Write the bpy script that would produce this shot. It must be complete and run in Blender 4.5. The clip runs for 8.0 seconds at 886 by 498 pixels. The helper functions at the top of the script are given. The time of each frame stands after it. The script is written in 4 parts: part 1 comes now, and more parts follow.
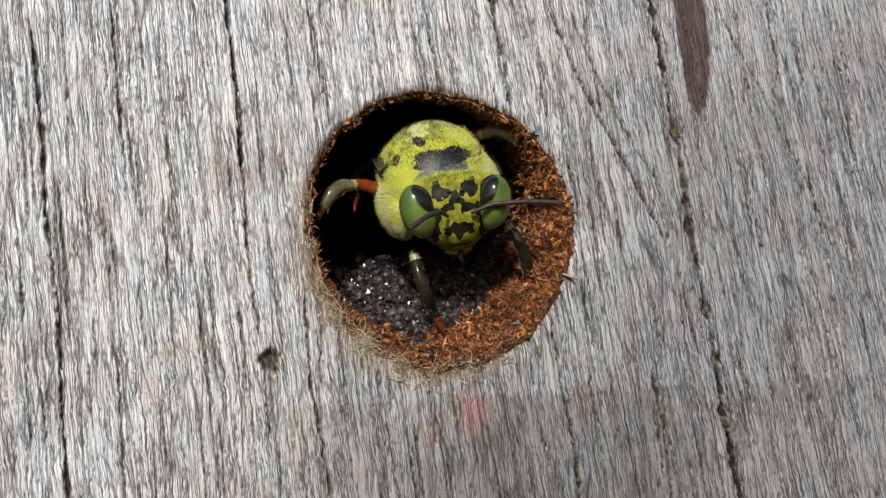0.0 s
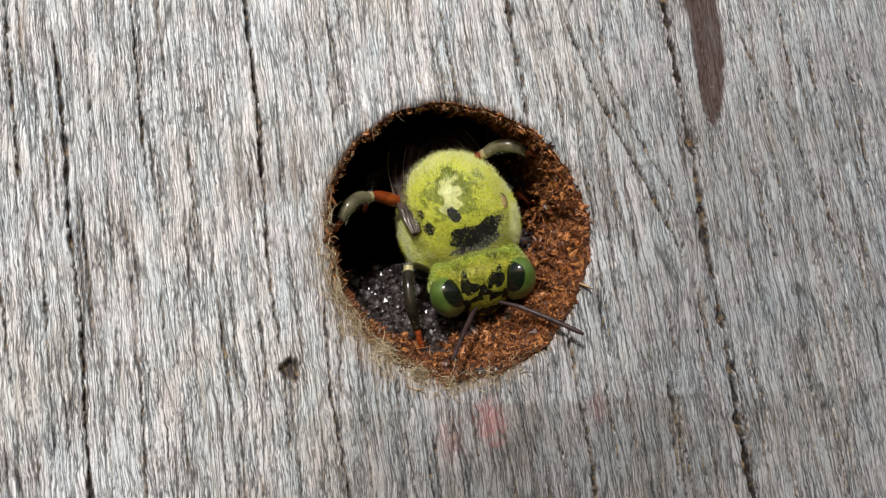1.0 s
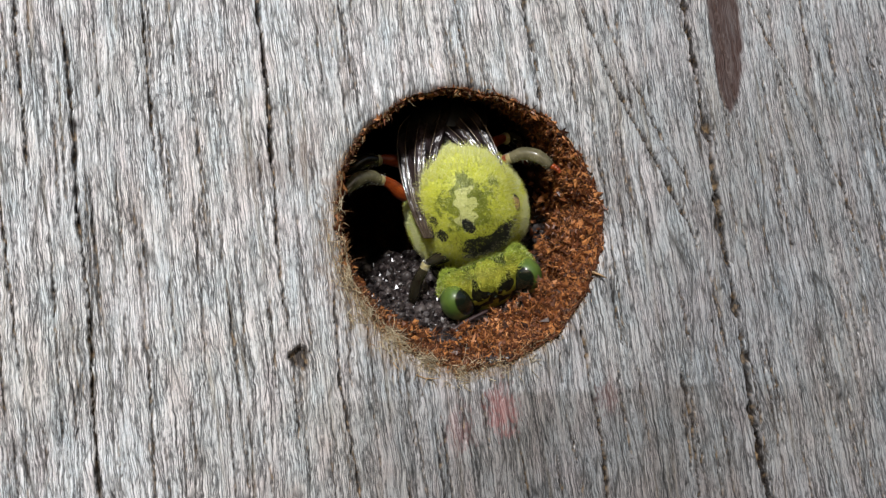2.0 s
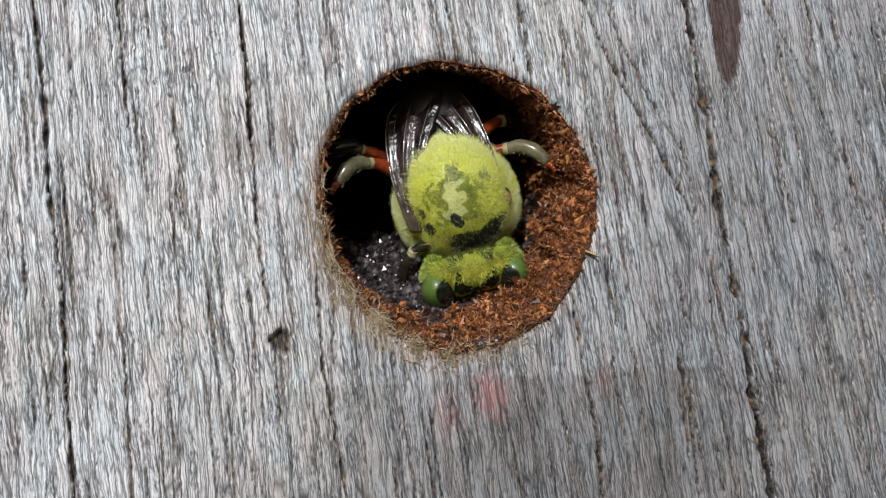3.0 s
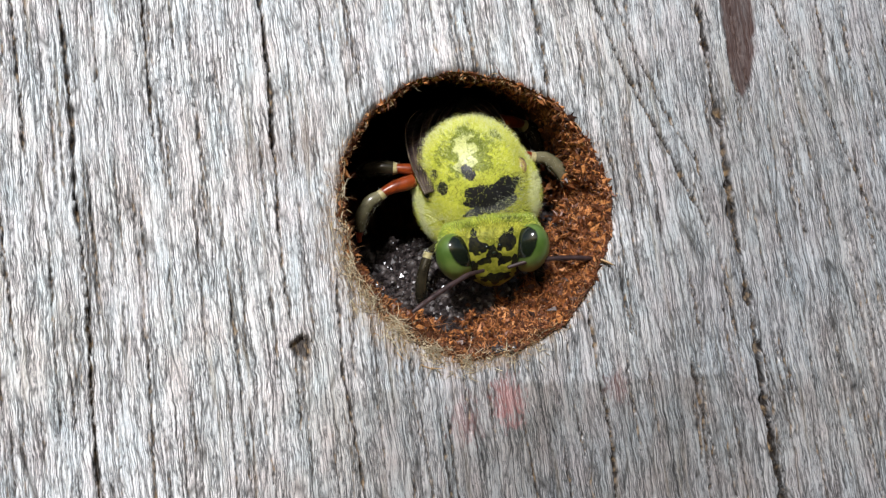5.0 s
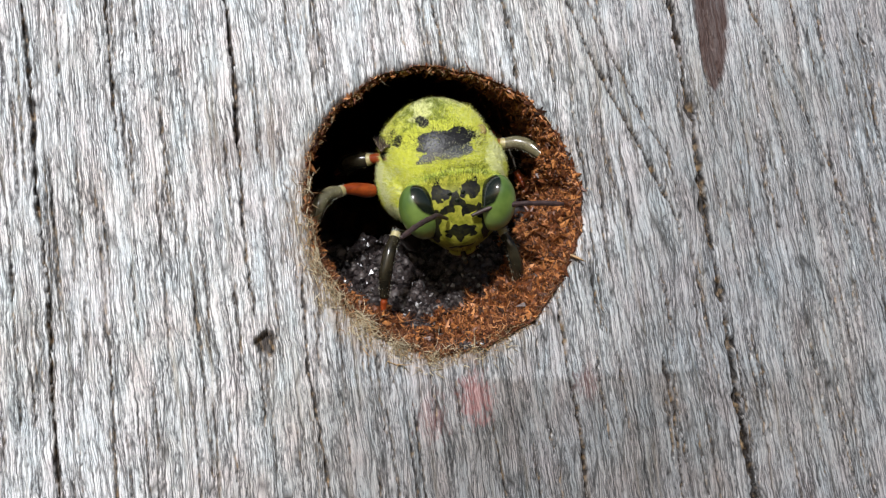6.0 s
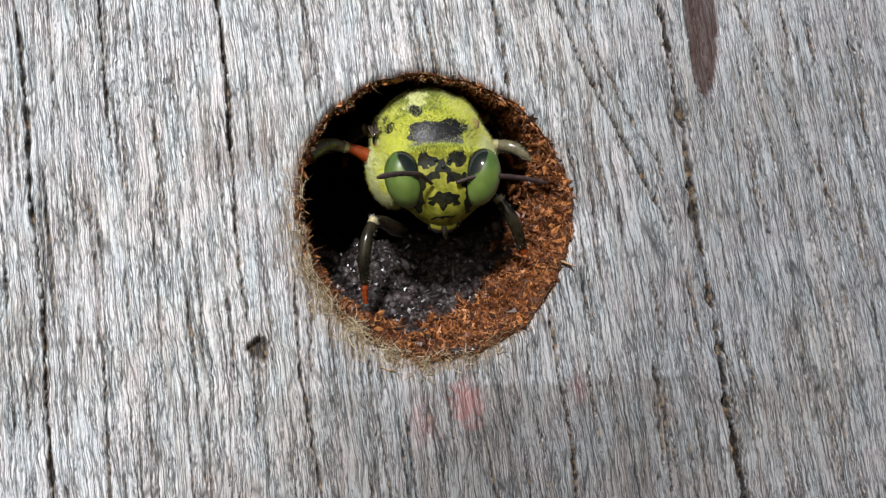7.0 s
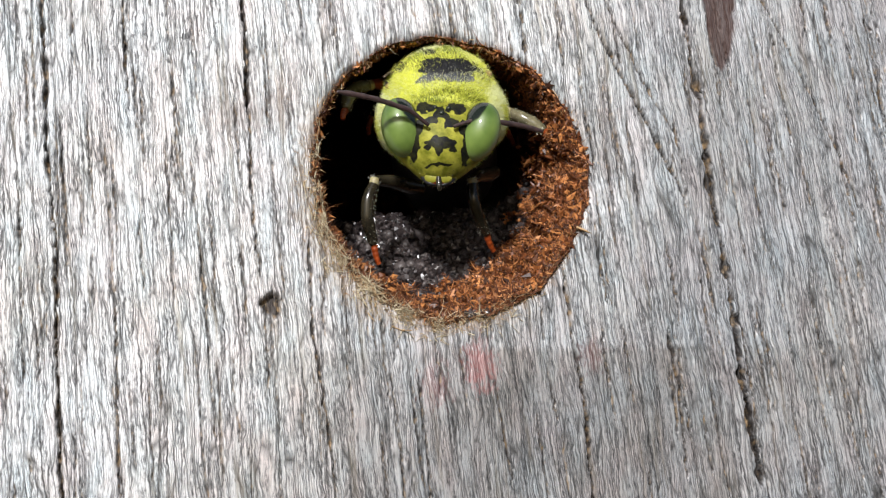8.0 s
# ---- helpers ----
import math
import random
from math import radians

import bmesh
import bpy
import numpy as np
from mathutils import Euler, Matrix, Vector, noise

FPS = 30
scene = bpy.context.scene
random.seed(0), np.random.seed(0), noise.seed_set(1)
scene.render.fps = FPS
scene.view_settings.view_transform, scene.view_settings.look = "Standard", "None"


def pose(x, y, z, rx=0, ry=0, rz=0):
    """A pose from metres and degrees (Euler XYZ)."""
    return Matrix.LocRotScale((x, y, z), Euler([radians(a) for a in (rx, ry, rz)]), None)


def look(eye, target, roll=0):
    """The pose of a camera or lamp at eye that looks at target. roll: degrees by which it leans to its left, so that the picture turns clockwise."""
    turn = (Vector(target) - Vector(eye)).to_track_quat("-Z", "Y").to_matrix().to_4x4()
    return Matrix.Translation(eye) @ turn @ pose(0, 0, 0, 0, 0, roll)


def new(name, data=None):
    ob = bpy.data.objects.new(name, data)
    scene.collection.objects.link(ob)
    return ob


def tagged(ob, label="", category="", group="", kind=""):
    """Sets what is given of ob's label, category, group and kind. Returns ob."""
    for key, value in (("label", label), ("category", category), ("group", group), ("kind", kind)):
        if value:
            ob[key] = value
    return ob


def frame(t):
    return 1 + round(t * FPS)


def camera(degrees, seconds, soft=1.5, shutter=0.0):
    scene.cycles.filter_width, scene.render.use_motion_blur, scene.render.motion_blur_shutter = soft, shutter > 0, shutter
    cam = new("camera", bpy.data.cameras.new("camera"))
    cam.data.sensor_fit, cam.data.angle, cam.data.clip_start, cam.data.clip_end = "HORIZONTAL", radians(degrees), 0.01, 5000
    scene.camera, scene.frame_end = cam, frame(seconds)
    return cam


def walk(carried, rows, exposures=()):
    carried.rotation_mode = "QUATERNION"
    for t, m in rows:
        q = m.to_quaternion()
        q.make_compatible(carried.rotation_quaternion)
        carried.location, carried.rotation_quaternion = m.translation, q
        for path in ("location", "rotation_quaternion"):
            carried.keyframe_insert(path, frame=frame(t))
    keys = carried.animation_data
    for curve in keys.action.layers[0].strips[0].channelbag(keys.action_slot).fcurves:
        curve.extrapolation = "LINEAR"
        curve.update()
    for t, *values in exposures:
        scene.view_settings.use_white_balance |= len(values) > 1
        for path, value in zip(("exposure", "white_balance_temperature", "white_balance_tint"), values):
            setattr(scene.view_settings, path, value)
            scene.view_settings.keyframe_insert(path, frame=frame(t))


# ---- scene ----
cam = camera(40, 8.0, soft=1.3)
PATH = [
    (0.0, pose(-0.01356, -0.05003, -0.00679, 96.681, 7.334, -14.247)),
    (0.5, pose(-0.01366, -0.05022, -0.00661, 96.767, 7.432, -14.455)),
    (1.0, pose(-0.01439, -0.05034, -0.00637, 96.729, 7.317, -14.250)),
    (2.3, pose(-0.01333, -0.04947, -0.00587, 95.606, 6.976, -13.179)),
    (2.5, pose(-0.01282, -0.04843, -0.00694, 95.739, 7.150, -13.049)),
    (3.0, pose(-0.01240, -0.04842, -0.00627, 95.313, 7.157, -12.687)),
    (3.5, pose(-0.01253, -0.04843, -0.00630, 95.372, 7.007, -12.343)),
    (4.0, pose(-0.01298, -0.04890, -0.00601, 95.421, 7.066, -12.474)),
    (5.5, pose(-0.01336, -0.04902, -0.00617, 95.549, 6.873, -12.831)),
    (6.0, pose(-0.01175, -0.04882, -0.00658, 95.720, 6.964, -12.525)),
    (6.5, pose(-0.01100, -0.04953, -0.00627, 95.656, 6.997, -12.411)),
    (7.0, pose(-0.01143, -0.04931, -0.00640, 95.714, 6.958, -12.477)),
    (7.5, pose(-0.01182, -0.04966, -0.00606, 95.563, 6.805, -12.618)),
    (8.0, pose(-0.01220, -0.04840, -0.01005, 98.220, 5.972, -12.504)),
]
EXPOSURES = [(0.0, -0.03, 6450, 10), (0.5, -0.10, 6450, 10), (1.2, -0.02, 6450, 10), (2.5, -0.13, 6120, 10), (3.5, 0.08, 6080, 10), (4.0, 0.37, 6080, 10), (5.5, 0.24, 6120, 10), (6.5, 0.24, 6100, 10), (7.0, 0.09, 6100, 10), (7.5, 0.17, 6150, 10), (8.0, 0.44, 6200, 10)]

walk(cam, PATH, EXPOSURES)

MM = 0.001

# ---- world and sun ----
SUN_FROM = Vector((-0.29, -0.82, 0.49)).normalized()
world = bpy.data.worlds.new("sky")
scene.world = world
world.use_nodes = True
wt = world.node_tree
sky = wt.nodes.new("ShaderNodeTexSky")
sky.sky_type = "NISHITA"
sky.sun_disc = False
sky.sun_elevation = math.asin(SUN_FROM.z)
sky.sun_rotation = math.atan2(SUN_FROM.x, SUN_FROM.y)
sky.air_density, sky.dust_density, sky.ozone_density = 1.0, 3.0, 1.0
wt.nodes["Background"].inputs["Strength"].default_value = 0.05
wt.links.new(sky.outputs["Color"], wt.nodes["Background"].inputs["Color"])
sun = new("sun", bpy.data.lights.new("sun", "SUN"))
sun.data.energy, sun.data.angle, sun.data.color = 3.2, radians(6), (1.0, 0.985, 0.965)
sun.matrix_world = look(SUN_FROM * 0.5, (0, 0, 0))


# ---- material helpers ----
class Nodes:
    """A small writer of node trees."""

    def __init__(self, name):
        self.mat = bpy.data.materials.new(name)
        self.mat.use_nodes = True
        self.tree = self.mat.node_tree
        self.bsdf = self.tree.nodes["Principled BSDF"]

    def add(self, kind, **inputs):
        node = self.tree.nodes.new(kind)
        for key, value in inputs.items():
            self.put(node.inputs[key.replace("_", " ")], value)
        return node

    def put(self, socket, value):
        if isinstance(value, bpy.types.NodeSocket):
            self.tree.links.new(value, socket)
        else:
            socket.default_value = value

    def math(self, op, a, b=0.0, c=0.0, clamp=False):
        node = self.tree.nodes.new("ShaderNodeMath")
        node.operation, node.use_clamp = op, clamp
        for socket, value in zip(node.inputs, (a, b, c)):
            self.put(socket, value)
        return node.outputs[0]

    def mix(self, fac, a, b, blend="MIX"):
        node = self.tree.nodes.new("ShaderNodeMix")
        node.data_type, node.blend_type = "RGBA", blend
        self.put(node.inputs["Factor"], fac)
        self.put(node.inputs[6], (*a, 1) if isinstance(a, tuple) else a)
        self.put(node.inputs[7], (*b, 1) if isinstance(b, tuple) else b)
        return node.outputs[2]

    def ramp(self, fac, stops):
        node = self.tree.nodes.new("ShaderNodeValToRGB")
        ramp = node.color_ramp
        while len(ramp.elements) < len(stops):
            ramp.elements.new(0.5)
        for el, (at, col) in zip(ramp.elements, stops):
            el.position = at
            el.color = (*col, 1) if isinstance(col, tuple) else (col, col, col, 1)
        self.put(node.inputs[0], fac)
        return node.outputs["Color"]

    def coords(self):
        """Object coordinates in millimetres: x, y, z sockets."""
        tc = self.tree.nodes.new("ShaderNodeTexCoord")
        sep = self.tree.nodes.new("ShaderNodeSeparateXYZ")
        self.tree.links.new(tc.outputs["Object"], sep.inputs[0])
        return [self.math("MULTIPLY", s, 1000.0) for s in sep.outputs]

    def vec(self, x, y, z):
        node = self.tree.nodes.new("ShaderNodeCombineXYZ")
        for socket, value in zip(node.inputs, (x, y, z)):
            self.put(socket, value)
        return node.outputs[0]

    def noise(self, vector, scale=1.0, detail=3.0, rough=0.55, distort=0.0):
        node = self.add("ShaderNodeTexNoise", Vector=vector, Scale=scale, Detail=detail, Roughness=rough, Distortion=distort)
        return node.outputs["Fac"]

    def bump(self, height, strength, distance):
        node = self.add("ShaderNodeBump", Height=height, Strength=strength, Distance=distance)
        self.put(self.bsdf.inputs["Normal"], node.outputs[0])

    def done(self, color=None, rough=0.6, **others):
        if color is not None:
            self.put(self.bsdf.inputs["Base Color"], (*color, 1) if isinstance(color, tuple) else color)
        self.put(self.bsdf.inputs["Roughness"], rough)
        for key, value in others.items():
            self.put(self.bsdf.inputs[key.replace("_", " ")], value)
        return self.mat


def mottled(name, dark, light, scale, rough=0.6, bump=0.3, depth=0.05, **others):
    """Two tones of one substance with fine relief; scale in waves per millimetre."""
    n = Nodes(name)
    x, y, z = n.coords()
    v = n.vec(x, y, z)
    a = n.noise(v, scale, 5.0, 0.65)
    b = n.noise(v, scale * 0.22, 2.0)
    f = n.math("ADD", n.math("MULTIPLY", a, 0.65), n.math("MULTIPLY", b, 0.35))
    col = n.ramp(f, [(0.34, dark), (0.66, light)])
    n.bump(a, bump, depth * MM)
    return n.done(col, rough, **others)


def varied(name, dark, light, rough=0.6, middle=None, **others):
    """A tone that differs from piece to piece of one mesh."""
    n = Nodes(name)
    geo = n.tree.nodes.new("ShaderNodeNewGeometry")
    col = n.ramp(geo.outputs["Random Per Island"], [(0.0, dark), (1.0, light)] if middle is None else [(0.0, dark), (0.6, middle), (1.0, light)])
    return n.done(col, rough, **others)


LEAN_A, LEAN_B = -0.0177, -0.00186   # how the grain leans, across the board


def wood_material():
    n = Nodes("weathered_wood")
    x, y, z = n.coords()
    u = n.math("SUBTRACT", x, n.math("MULTIPLY", n.math("MULTIPLY_ADD", x, LEAN_B, LEAN_A), z))
    wob = n.math("MULTIPLY", n.math("SUBTRACT", n.noise(n.vec(n.math("MULTIPLY", u, 0.2), 0.0, n.math("MULTIPLY", z, 0.12)), 1.0, 2.0), 0.5), 0.7)
    jit = n.math("MULTIPLY", n.math("SUBTRACT", n.noise(n.vec(n.math("MULTIPLY", u, 2.2), 5.0, n.math("MULTIPLY", z, 1.5)), 1.0, 2.0), 0.5), 0.20)
    kink = n.math("MULTIPLY", n.math("SUBTRACT", n.noise(n.vec(n.math("MULTIPLY", u, 4.0), 9.0, n.math("MULTIPLY", z, 4.0)), 1.0, 1.0), 0.5), 0.022)
    u = n.math("ADD", n.math("ADD", n.math("ADD", u, wob), jit), kink)

    def grain(fu, fz, y0, detail=2.0, rough=0.5):
        return n.noise(n.vec(n.math("MULTIPLY", u, fu), y0, n.math("MULTIPLY", z, fz)), 1.0, detail, rough)

    def fibres(fu, fz, width):
        """Long slender fibres: a tone for each, and the dark gaps between them."""
        v = n.vec(n.math("MULTIPLY", u, fu), n.math("MULTIPLY", z, fz), 0.0)
        made = []
        for feature in ("F1", "DISTANCE_TO_EDGE"):
            node = n.add("ShaderNodeTexVoronoi", Vector=v, Scale=1.0)
            node.voronoi_dimensions, node.feature = "2D", feature
            made.append(node)
        sep = n.tree.nodes.new("ShaderNodeSeparateColor")
        n.tree.links.new(made[0].outputs["Color"], sep.inputs[0])
        return sep.outputs[0], n.ramp(made[1].outputs["Distance"], [(0.0, 1.0), (width, 0.0)])

    fine = grain(14.0, 3.2, 0.0, 3.0, 0.65)
    mid = grain(5.0, 0.5, 3.0, 2.0)
    broad = n.noise(n.vec(n.math("MULTIPLY", u, 0.22), 7.0, n.math("MULTIPLY", z, 0.16)), 1.0, 3.0, 0.5)
    speck = n.noise(n.vec(n.math("MULTIPLY", u, 3.6), 11.0, n.math("MULTIPLY", z, 2.2)), 1.0, 3.0)
    tan = grain(2.4, 0.12, 17.0)
    tone_a, edge_a = fibres(12.0, 0.80, 0.17)
    tone_b, edge_b = fibres(4.0, 0.20, 0.085)
    f = n.math("ADD", n.math("ADD", n.math("MULTIPLY", fine, 0.74), n.math("MULTIPLY", tone_a, 0.20)), n.math("MULTIPLY", tone_b, 0.06))
    col = n.ramp(f, [(0.32, (0.12, 0.118, 0.12)), (0.41, (0.40, 0.402, 0.41)), (0.47, (0.74, 0.742, 0.75)), (0.58, (0.92, 0.925, 0.93))])
    line = n.math("MAXIMUM", edge_b, n.math("MULTIPLY", edge_a, n.ramp(grain(1.6, 0.5, 29.0), [(0.35, 0.35), (0.6, 0.9)])))
    line = n.math("MULTIPLY", line, n.ramp(grain(1.1, 0.30, 31.0), [(0.32, 0.35), (0.50, 1.0)]))
    _, edge_c = fibres(1.6, 0.055, 0.040)
    long = n.math("MULTIPLY", edge_c, n.ramp(grain(0.8, 0.16, 41.0), [(0.42, 0.0), (0.50, 1.0)]))
    col = n.mix(n.math("MULTIPLY", line, 0.92), col, (0.040, 0.037, 0.036))
    col = n.mix(n.math("MULTIPLY", long, 0.85), col, (0.030, 0.024, 0.018))
    # warm, less bleached streaks and cool grey ones
    col = n.mix(n.ramp(broad, [(0.42, 0.0), (0.66, 0.6)]), col, n.mix(1.0, col, (0.92, 0.87, 0.80), "MULTIPLY"))
    col = n.mix(n.ramp(tan, [(0.60, 0.0), (0.70, 0.45)]), col, (0.34, 0.28, 0.19))
    # faint cool and rosy tints of old weathering
    hue = n.noise(n.vec(n.math("MULTIPLY", u, 0.9), 61.0, n.math("MULTIPLY", z, 0.35)), 1.0, 3.0, 0.6)
    col = n.mix(1.0, col, n.ramp(hue, [(0.34, (0.90, 0.97, 1.0)), (0.5, (1.0, 1.0, 1.0)), (0.66, (1.0, 0.93, 0.92))]), "MULTIPLY")
    # a rougher brownish patch beside the hole
    bx, bz = n.math("DIVIDE", n.math("ADD", x, 8.0), 2.6), n.math("DIVIDE", n.math("SUBTRACT", z, 3.3), 1.1)
    bd = n.math("ADD", n.math("SQRT", n.math("ADD", n.math("MULTIPLY", bx, bx), n.math("MULTIPLY", bz, bz))), n.math("MULTIPLY", n.math("SUBTRACT", speck, 0.5), 2.4))
    col = n.mix(n.ramp(bd, [(0.3, 0.5), (1.1, 0.0)]), col, n.mix(fine, (0.10, 0.065, 0.055), (0.42, 0.34, 0.31)))
    # uneven bleaching, with the light's falloff painted in: darker rightwards and downwards
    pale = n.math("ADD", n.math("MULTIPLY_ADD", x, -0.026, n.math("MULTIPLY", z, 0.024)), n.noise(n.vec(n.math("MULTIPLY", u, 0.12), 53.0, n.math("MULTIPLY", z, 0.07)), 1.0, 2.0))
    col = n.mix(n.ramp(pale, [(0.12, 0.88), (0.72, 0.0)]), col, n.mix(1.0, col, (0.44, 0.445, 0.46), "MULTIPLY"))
    # mildew specks, thicker in one region
    dx, dz = n.math("ADD", x, 11.5), n.math("SUBTRACT", z, 6.5)
    near = n.math("SUBTRACT", 1.0, n.math("SQRT", n.math("ADD", n.math("MULTIPLY", n.math("MULTIPLY", dx, dx), 0.05), n.math("MULTIPLY", n.math("MULTIPLY", dz, dz), 0.06))), clamp=True)
    sp = n.ramp(n.math("MULTIPLY_ADD", near, 0.10, speck), [(0.67, 0.0), (0.73, 0.8)])
    col = n.mix(sp, col, (0.045, 0.042, 0.045))
    # darker weathered patches with straight edges, where something was once fixed
    edge = n.math("MULTIPLY", n.math("SUBTRACT", n.noise(n.vec(n.math("MULTIPLY", x, 2.2), 0.0, n.math("MULTIPLY", z, 0.5)), 1.0, 3.0), 0.5), 0.9)
    low = n.math("MULTIPLY", n.ramp(n.math("SUBTRACT", n.math("ADD", -7.0, edge), n.math("MULTIPLY_ADD", x, 0.075, z)), [(0.0, 0.0), (0.25, 1.0)]),
                 n.ramp(n.math("MULTIPLY_ADD", x, 0.1, 1.35), [(0.0, 0.0), (0.3, 0.5), (0.75, 0.5), (0.95, 1.0)]))
    low = n.math("MULTIPLY", low, n.ramp(n.math("MULTIPLY", n.math("SUBTRACT", n.math("ADD", x, edge), 10.6), 0.5), [(0.0, 1.0), (0.3, 0.25)]))
    col = n.mix(n.math("MULTIPLY", low, n.ramp(broad, [(0.35, 0.35), (0.62, 0.75)])), col, n.mix(1.0, col, (0.50, 0.46, 0.42), "MULTIPLY"))
    px = n.math("ABSOLUTE", n.math("SUBTRACT", n.math("ADD", x, n.math("MULTIPLY", edge, 1.5)), 6.6))
    pz = n.math("ABSOLUTE", n.math("SUBTRACT", n.math("ADD", z, edge), 1.2))
    patch = n.math("MULTIPLY", n.math("LESS_THAN", px, 1.1), n.math("LESS_THAN", pz, 1.5))
    col = n.mix(n.math("MULTIPLY", patch, 0.35), col, n.mix(1.0, col, (0.62, 0.52, 0.46), "MULTIPLY"))
    # pink chalky stain under the hole
    for cx, cz, wx, wz, amount in ((0.35, -7.8, 0.8, 1.2, 0.40), (-1.6, -8.4, 0.7, 1.2, 0.18), (5.2, -7.8, 0.6, 0.8, 0.12)):
        qx = n.math("DIVIDE", n.math("SUBTRACT", x, cx), wx)
        qz = n.math("DIVIDE", n.math("SUBTRACT", z, cz), wz)
        d = n.math("ADD", n.math("SQRT", n.math("ADD", n.math("MULTIPLY", qx, qx), n.math("MULTIPLY", qz, qz))), n.math("ADD", n.math("MULTIPLY", n.math("SUBTRACT", fine, 0.5), 2.2), n.math("MULTIPLY", n.math("SUBTRACT", speck, 0.5), 2.4)))
        col = n.mix(n.math("MULTIPLY", n.ramp(d, [(0.30, 1.0), (1.15, 0.0)]), amount), col, (0.52, 0.14, 0.13))
    # tawny, freshly chewed wood round the hole
    r = n.math("SQRT", n.math("ADD", n.math("POWER", n.math("ADD", x, 0.25), 2.0), n.math("POWER", n.math("ADD", z, 0.15), 2.0)))
    torn = n.math("MULTIPLY", n.math("ADD", n.math("MULTIPLY", x, -0.13), n.math("MULTIPLY", z, -0.10)), 0.45, clamp=True)
    ring = n.ramp(n.math("ADD", n.math("SUBTRACT", n.math("SUBTRACT", r, 5.85), torn), n.math("MULTIPLY", n.math("SUBTRACT", speck, 0.5), 2.2)), [(-0.1, 1.0), (0.35, 0.0)])
    col = n.mix(n.math("MULTIPLY", ring, 0.3), col, n.mix(fine, (0.13, 0.06, 0.022), (0.56, 0.36, 0.17)))
    # dirt in the cracks
    at = n.tree.nodes.new("ShaderNodeAttribute")
    at.attribute_name = "crack"
    bits = n.noise(n.vec(n.math("MULTIPLY", x, 5.0), 2.0, n.math("MULTIPLY", z, 2.6)), 1.0, 3.0)
    dirt = n.mix(n.ramp(bits, [(0.50, 0.0), (0.66, 1.0)]), (0.014, 0.009, 0.006), (0.30, 0.20, 0.10))
    col = n.mix(n.math("MULTIPLY", at.outputs["Fac"], 0.88), col, dirt)
    st = n.tree.nodes.new("ShaderNodeAttribute")
    st.attribute_name = "streak"
    col = n.mix(n.math("MULTIPLY", st.outputs["Fac"], n.ramp(mid, [(0.35, 0.98), (0.7, 0.82)])), col, n.mix(fine, (0.030, 0.014, 0.011), (0.12, 0.072, 0.062)))
    n.bump(n.math("SUBTRACT", n.math("ADD", fine, n.math("MULTIPLY", mid, 0.5)), n.math("MULTIPLY", n.math("MAXIMUM", line, long), 0.8)), 0.6, 0.07 * MM)
    return n.done(col, n.math("MULTIPLY_ADD", fine, -0.2, 0.54), Specular_IOR_Level=n.math("SUBTRACT", 1.0, n.math("MULTIPLY", n.math("MAXIMUM", st.outputs["Fac"], at.outputs["Fac"]), 0.85)))


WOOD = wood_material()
WALL_WOOD = mottled("raw_wood", (0.025, 0.008, 0.003), (0.20, 0.07, 0.025), 3.0, 0.8, 1.0, 0.25)
CHIP = varied("wood_chips", (0.022, 0.007, 0.003), (0.64, 0.27, 0.085), 0.45, middle=(0.20, 0.062, 0.018))
FIBRE = varied("wood_fibres", (0.24, 0.11, 0.035), (0.72, 0.50, 0.26), 0.7)
STRAW = varied("straw_fibres", (0.26, 0.19, 0.10), (0.76, 0.66, 0.46), 0.7)
GRIT = varied("dark_grit", (0.005, 0.003, 0.003), (0.072, 0.057, 0.055), 0.28, Specular_IOR_Level=0.6)
CRYSTAL = varied("pale_grains", (0.10, 0.09, 0.09), (0.48, 0.45, 0.44), 0.2, Specular_IOR_Level=0.6)
CLOD = varied("grey_clods", (0.02, 0.015, 0.014), (0.12, 0.10, 0.095), 0.5)
DUST = mottled("packed_dust", (0.006, 0.004, 0.004), (0.032, 0.023, 0.022), 3.0, 0.8, 0.8, 0.1)


# ---- mesh helpers ----
def mesh_of(name, verts, faces, mats, index=None, smooth=True):
    me = bpy.data.meshes.new(name)
    me.from_pydata([tuple(v) for v in verts], [], [tuple(int(i) for i in q) for q in faces])
    for m in mats:
        me.materials.append(m)
    if index is not None:
        me.polygons.foreach_set("material_index", np.asarray(index, dtype=np.int32))
    me.polygons.foreach_set("use_smooth", np.full(len(me.polygons), smooth))
    me.update()
    return me


def part(name, me, parent, label="", kind=""):
    ob = new(name, me)
    ob.parent = parent
    return tagged(ob, label, kind=kind)


def field(rng, u, v, fu, fv, span=80.0):
    """Smooth random values at (u, v), waves fu and fv per millimetre."""
    nu, nv = int(2 * span * fu) + 3, int(2 * span * fv) + 3
    g = rng.random((nu, nv))
    a, b = (u + span) * fu, (v + span) * fv
    i, j = np.clip(a.astype(int), 0, nu - 2), np.clip(b.astype(int), 0, nv - 2)
    s, t = a - i, b - j
    s, t = s * s * (3 - 2 * s), t * t * (3 - 2 * t)
    return (g[i, j] * (1 - s) + g[i + 1, j] * s) * (1 - t) + (g[i, j + 1] * (1 - s) + g[i + 1, j + 1] * s) * t


def rim_radius(a):
    """The hole's edge, in millimetres, at the angle a."""
    c, s = np.cos(a), np.sin(a)
    base = 1.0 / np.sqrt((c / 5.80) ** 2 + (s / 5.98) ** 2)
    return base + 0.18 * s + 0.10 * np.sin(3 * a + 1.0) + 0.05 * np.sin(7 * a + 2.0) + 0.04 * np.sin(17 * a) + 0.03 * np.sin(31 * a + 0.7)


# ---- the board ----
CRACKS = []


def crack(width, depth, *points):
    CRACKS.append((width, depth, points))


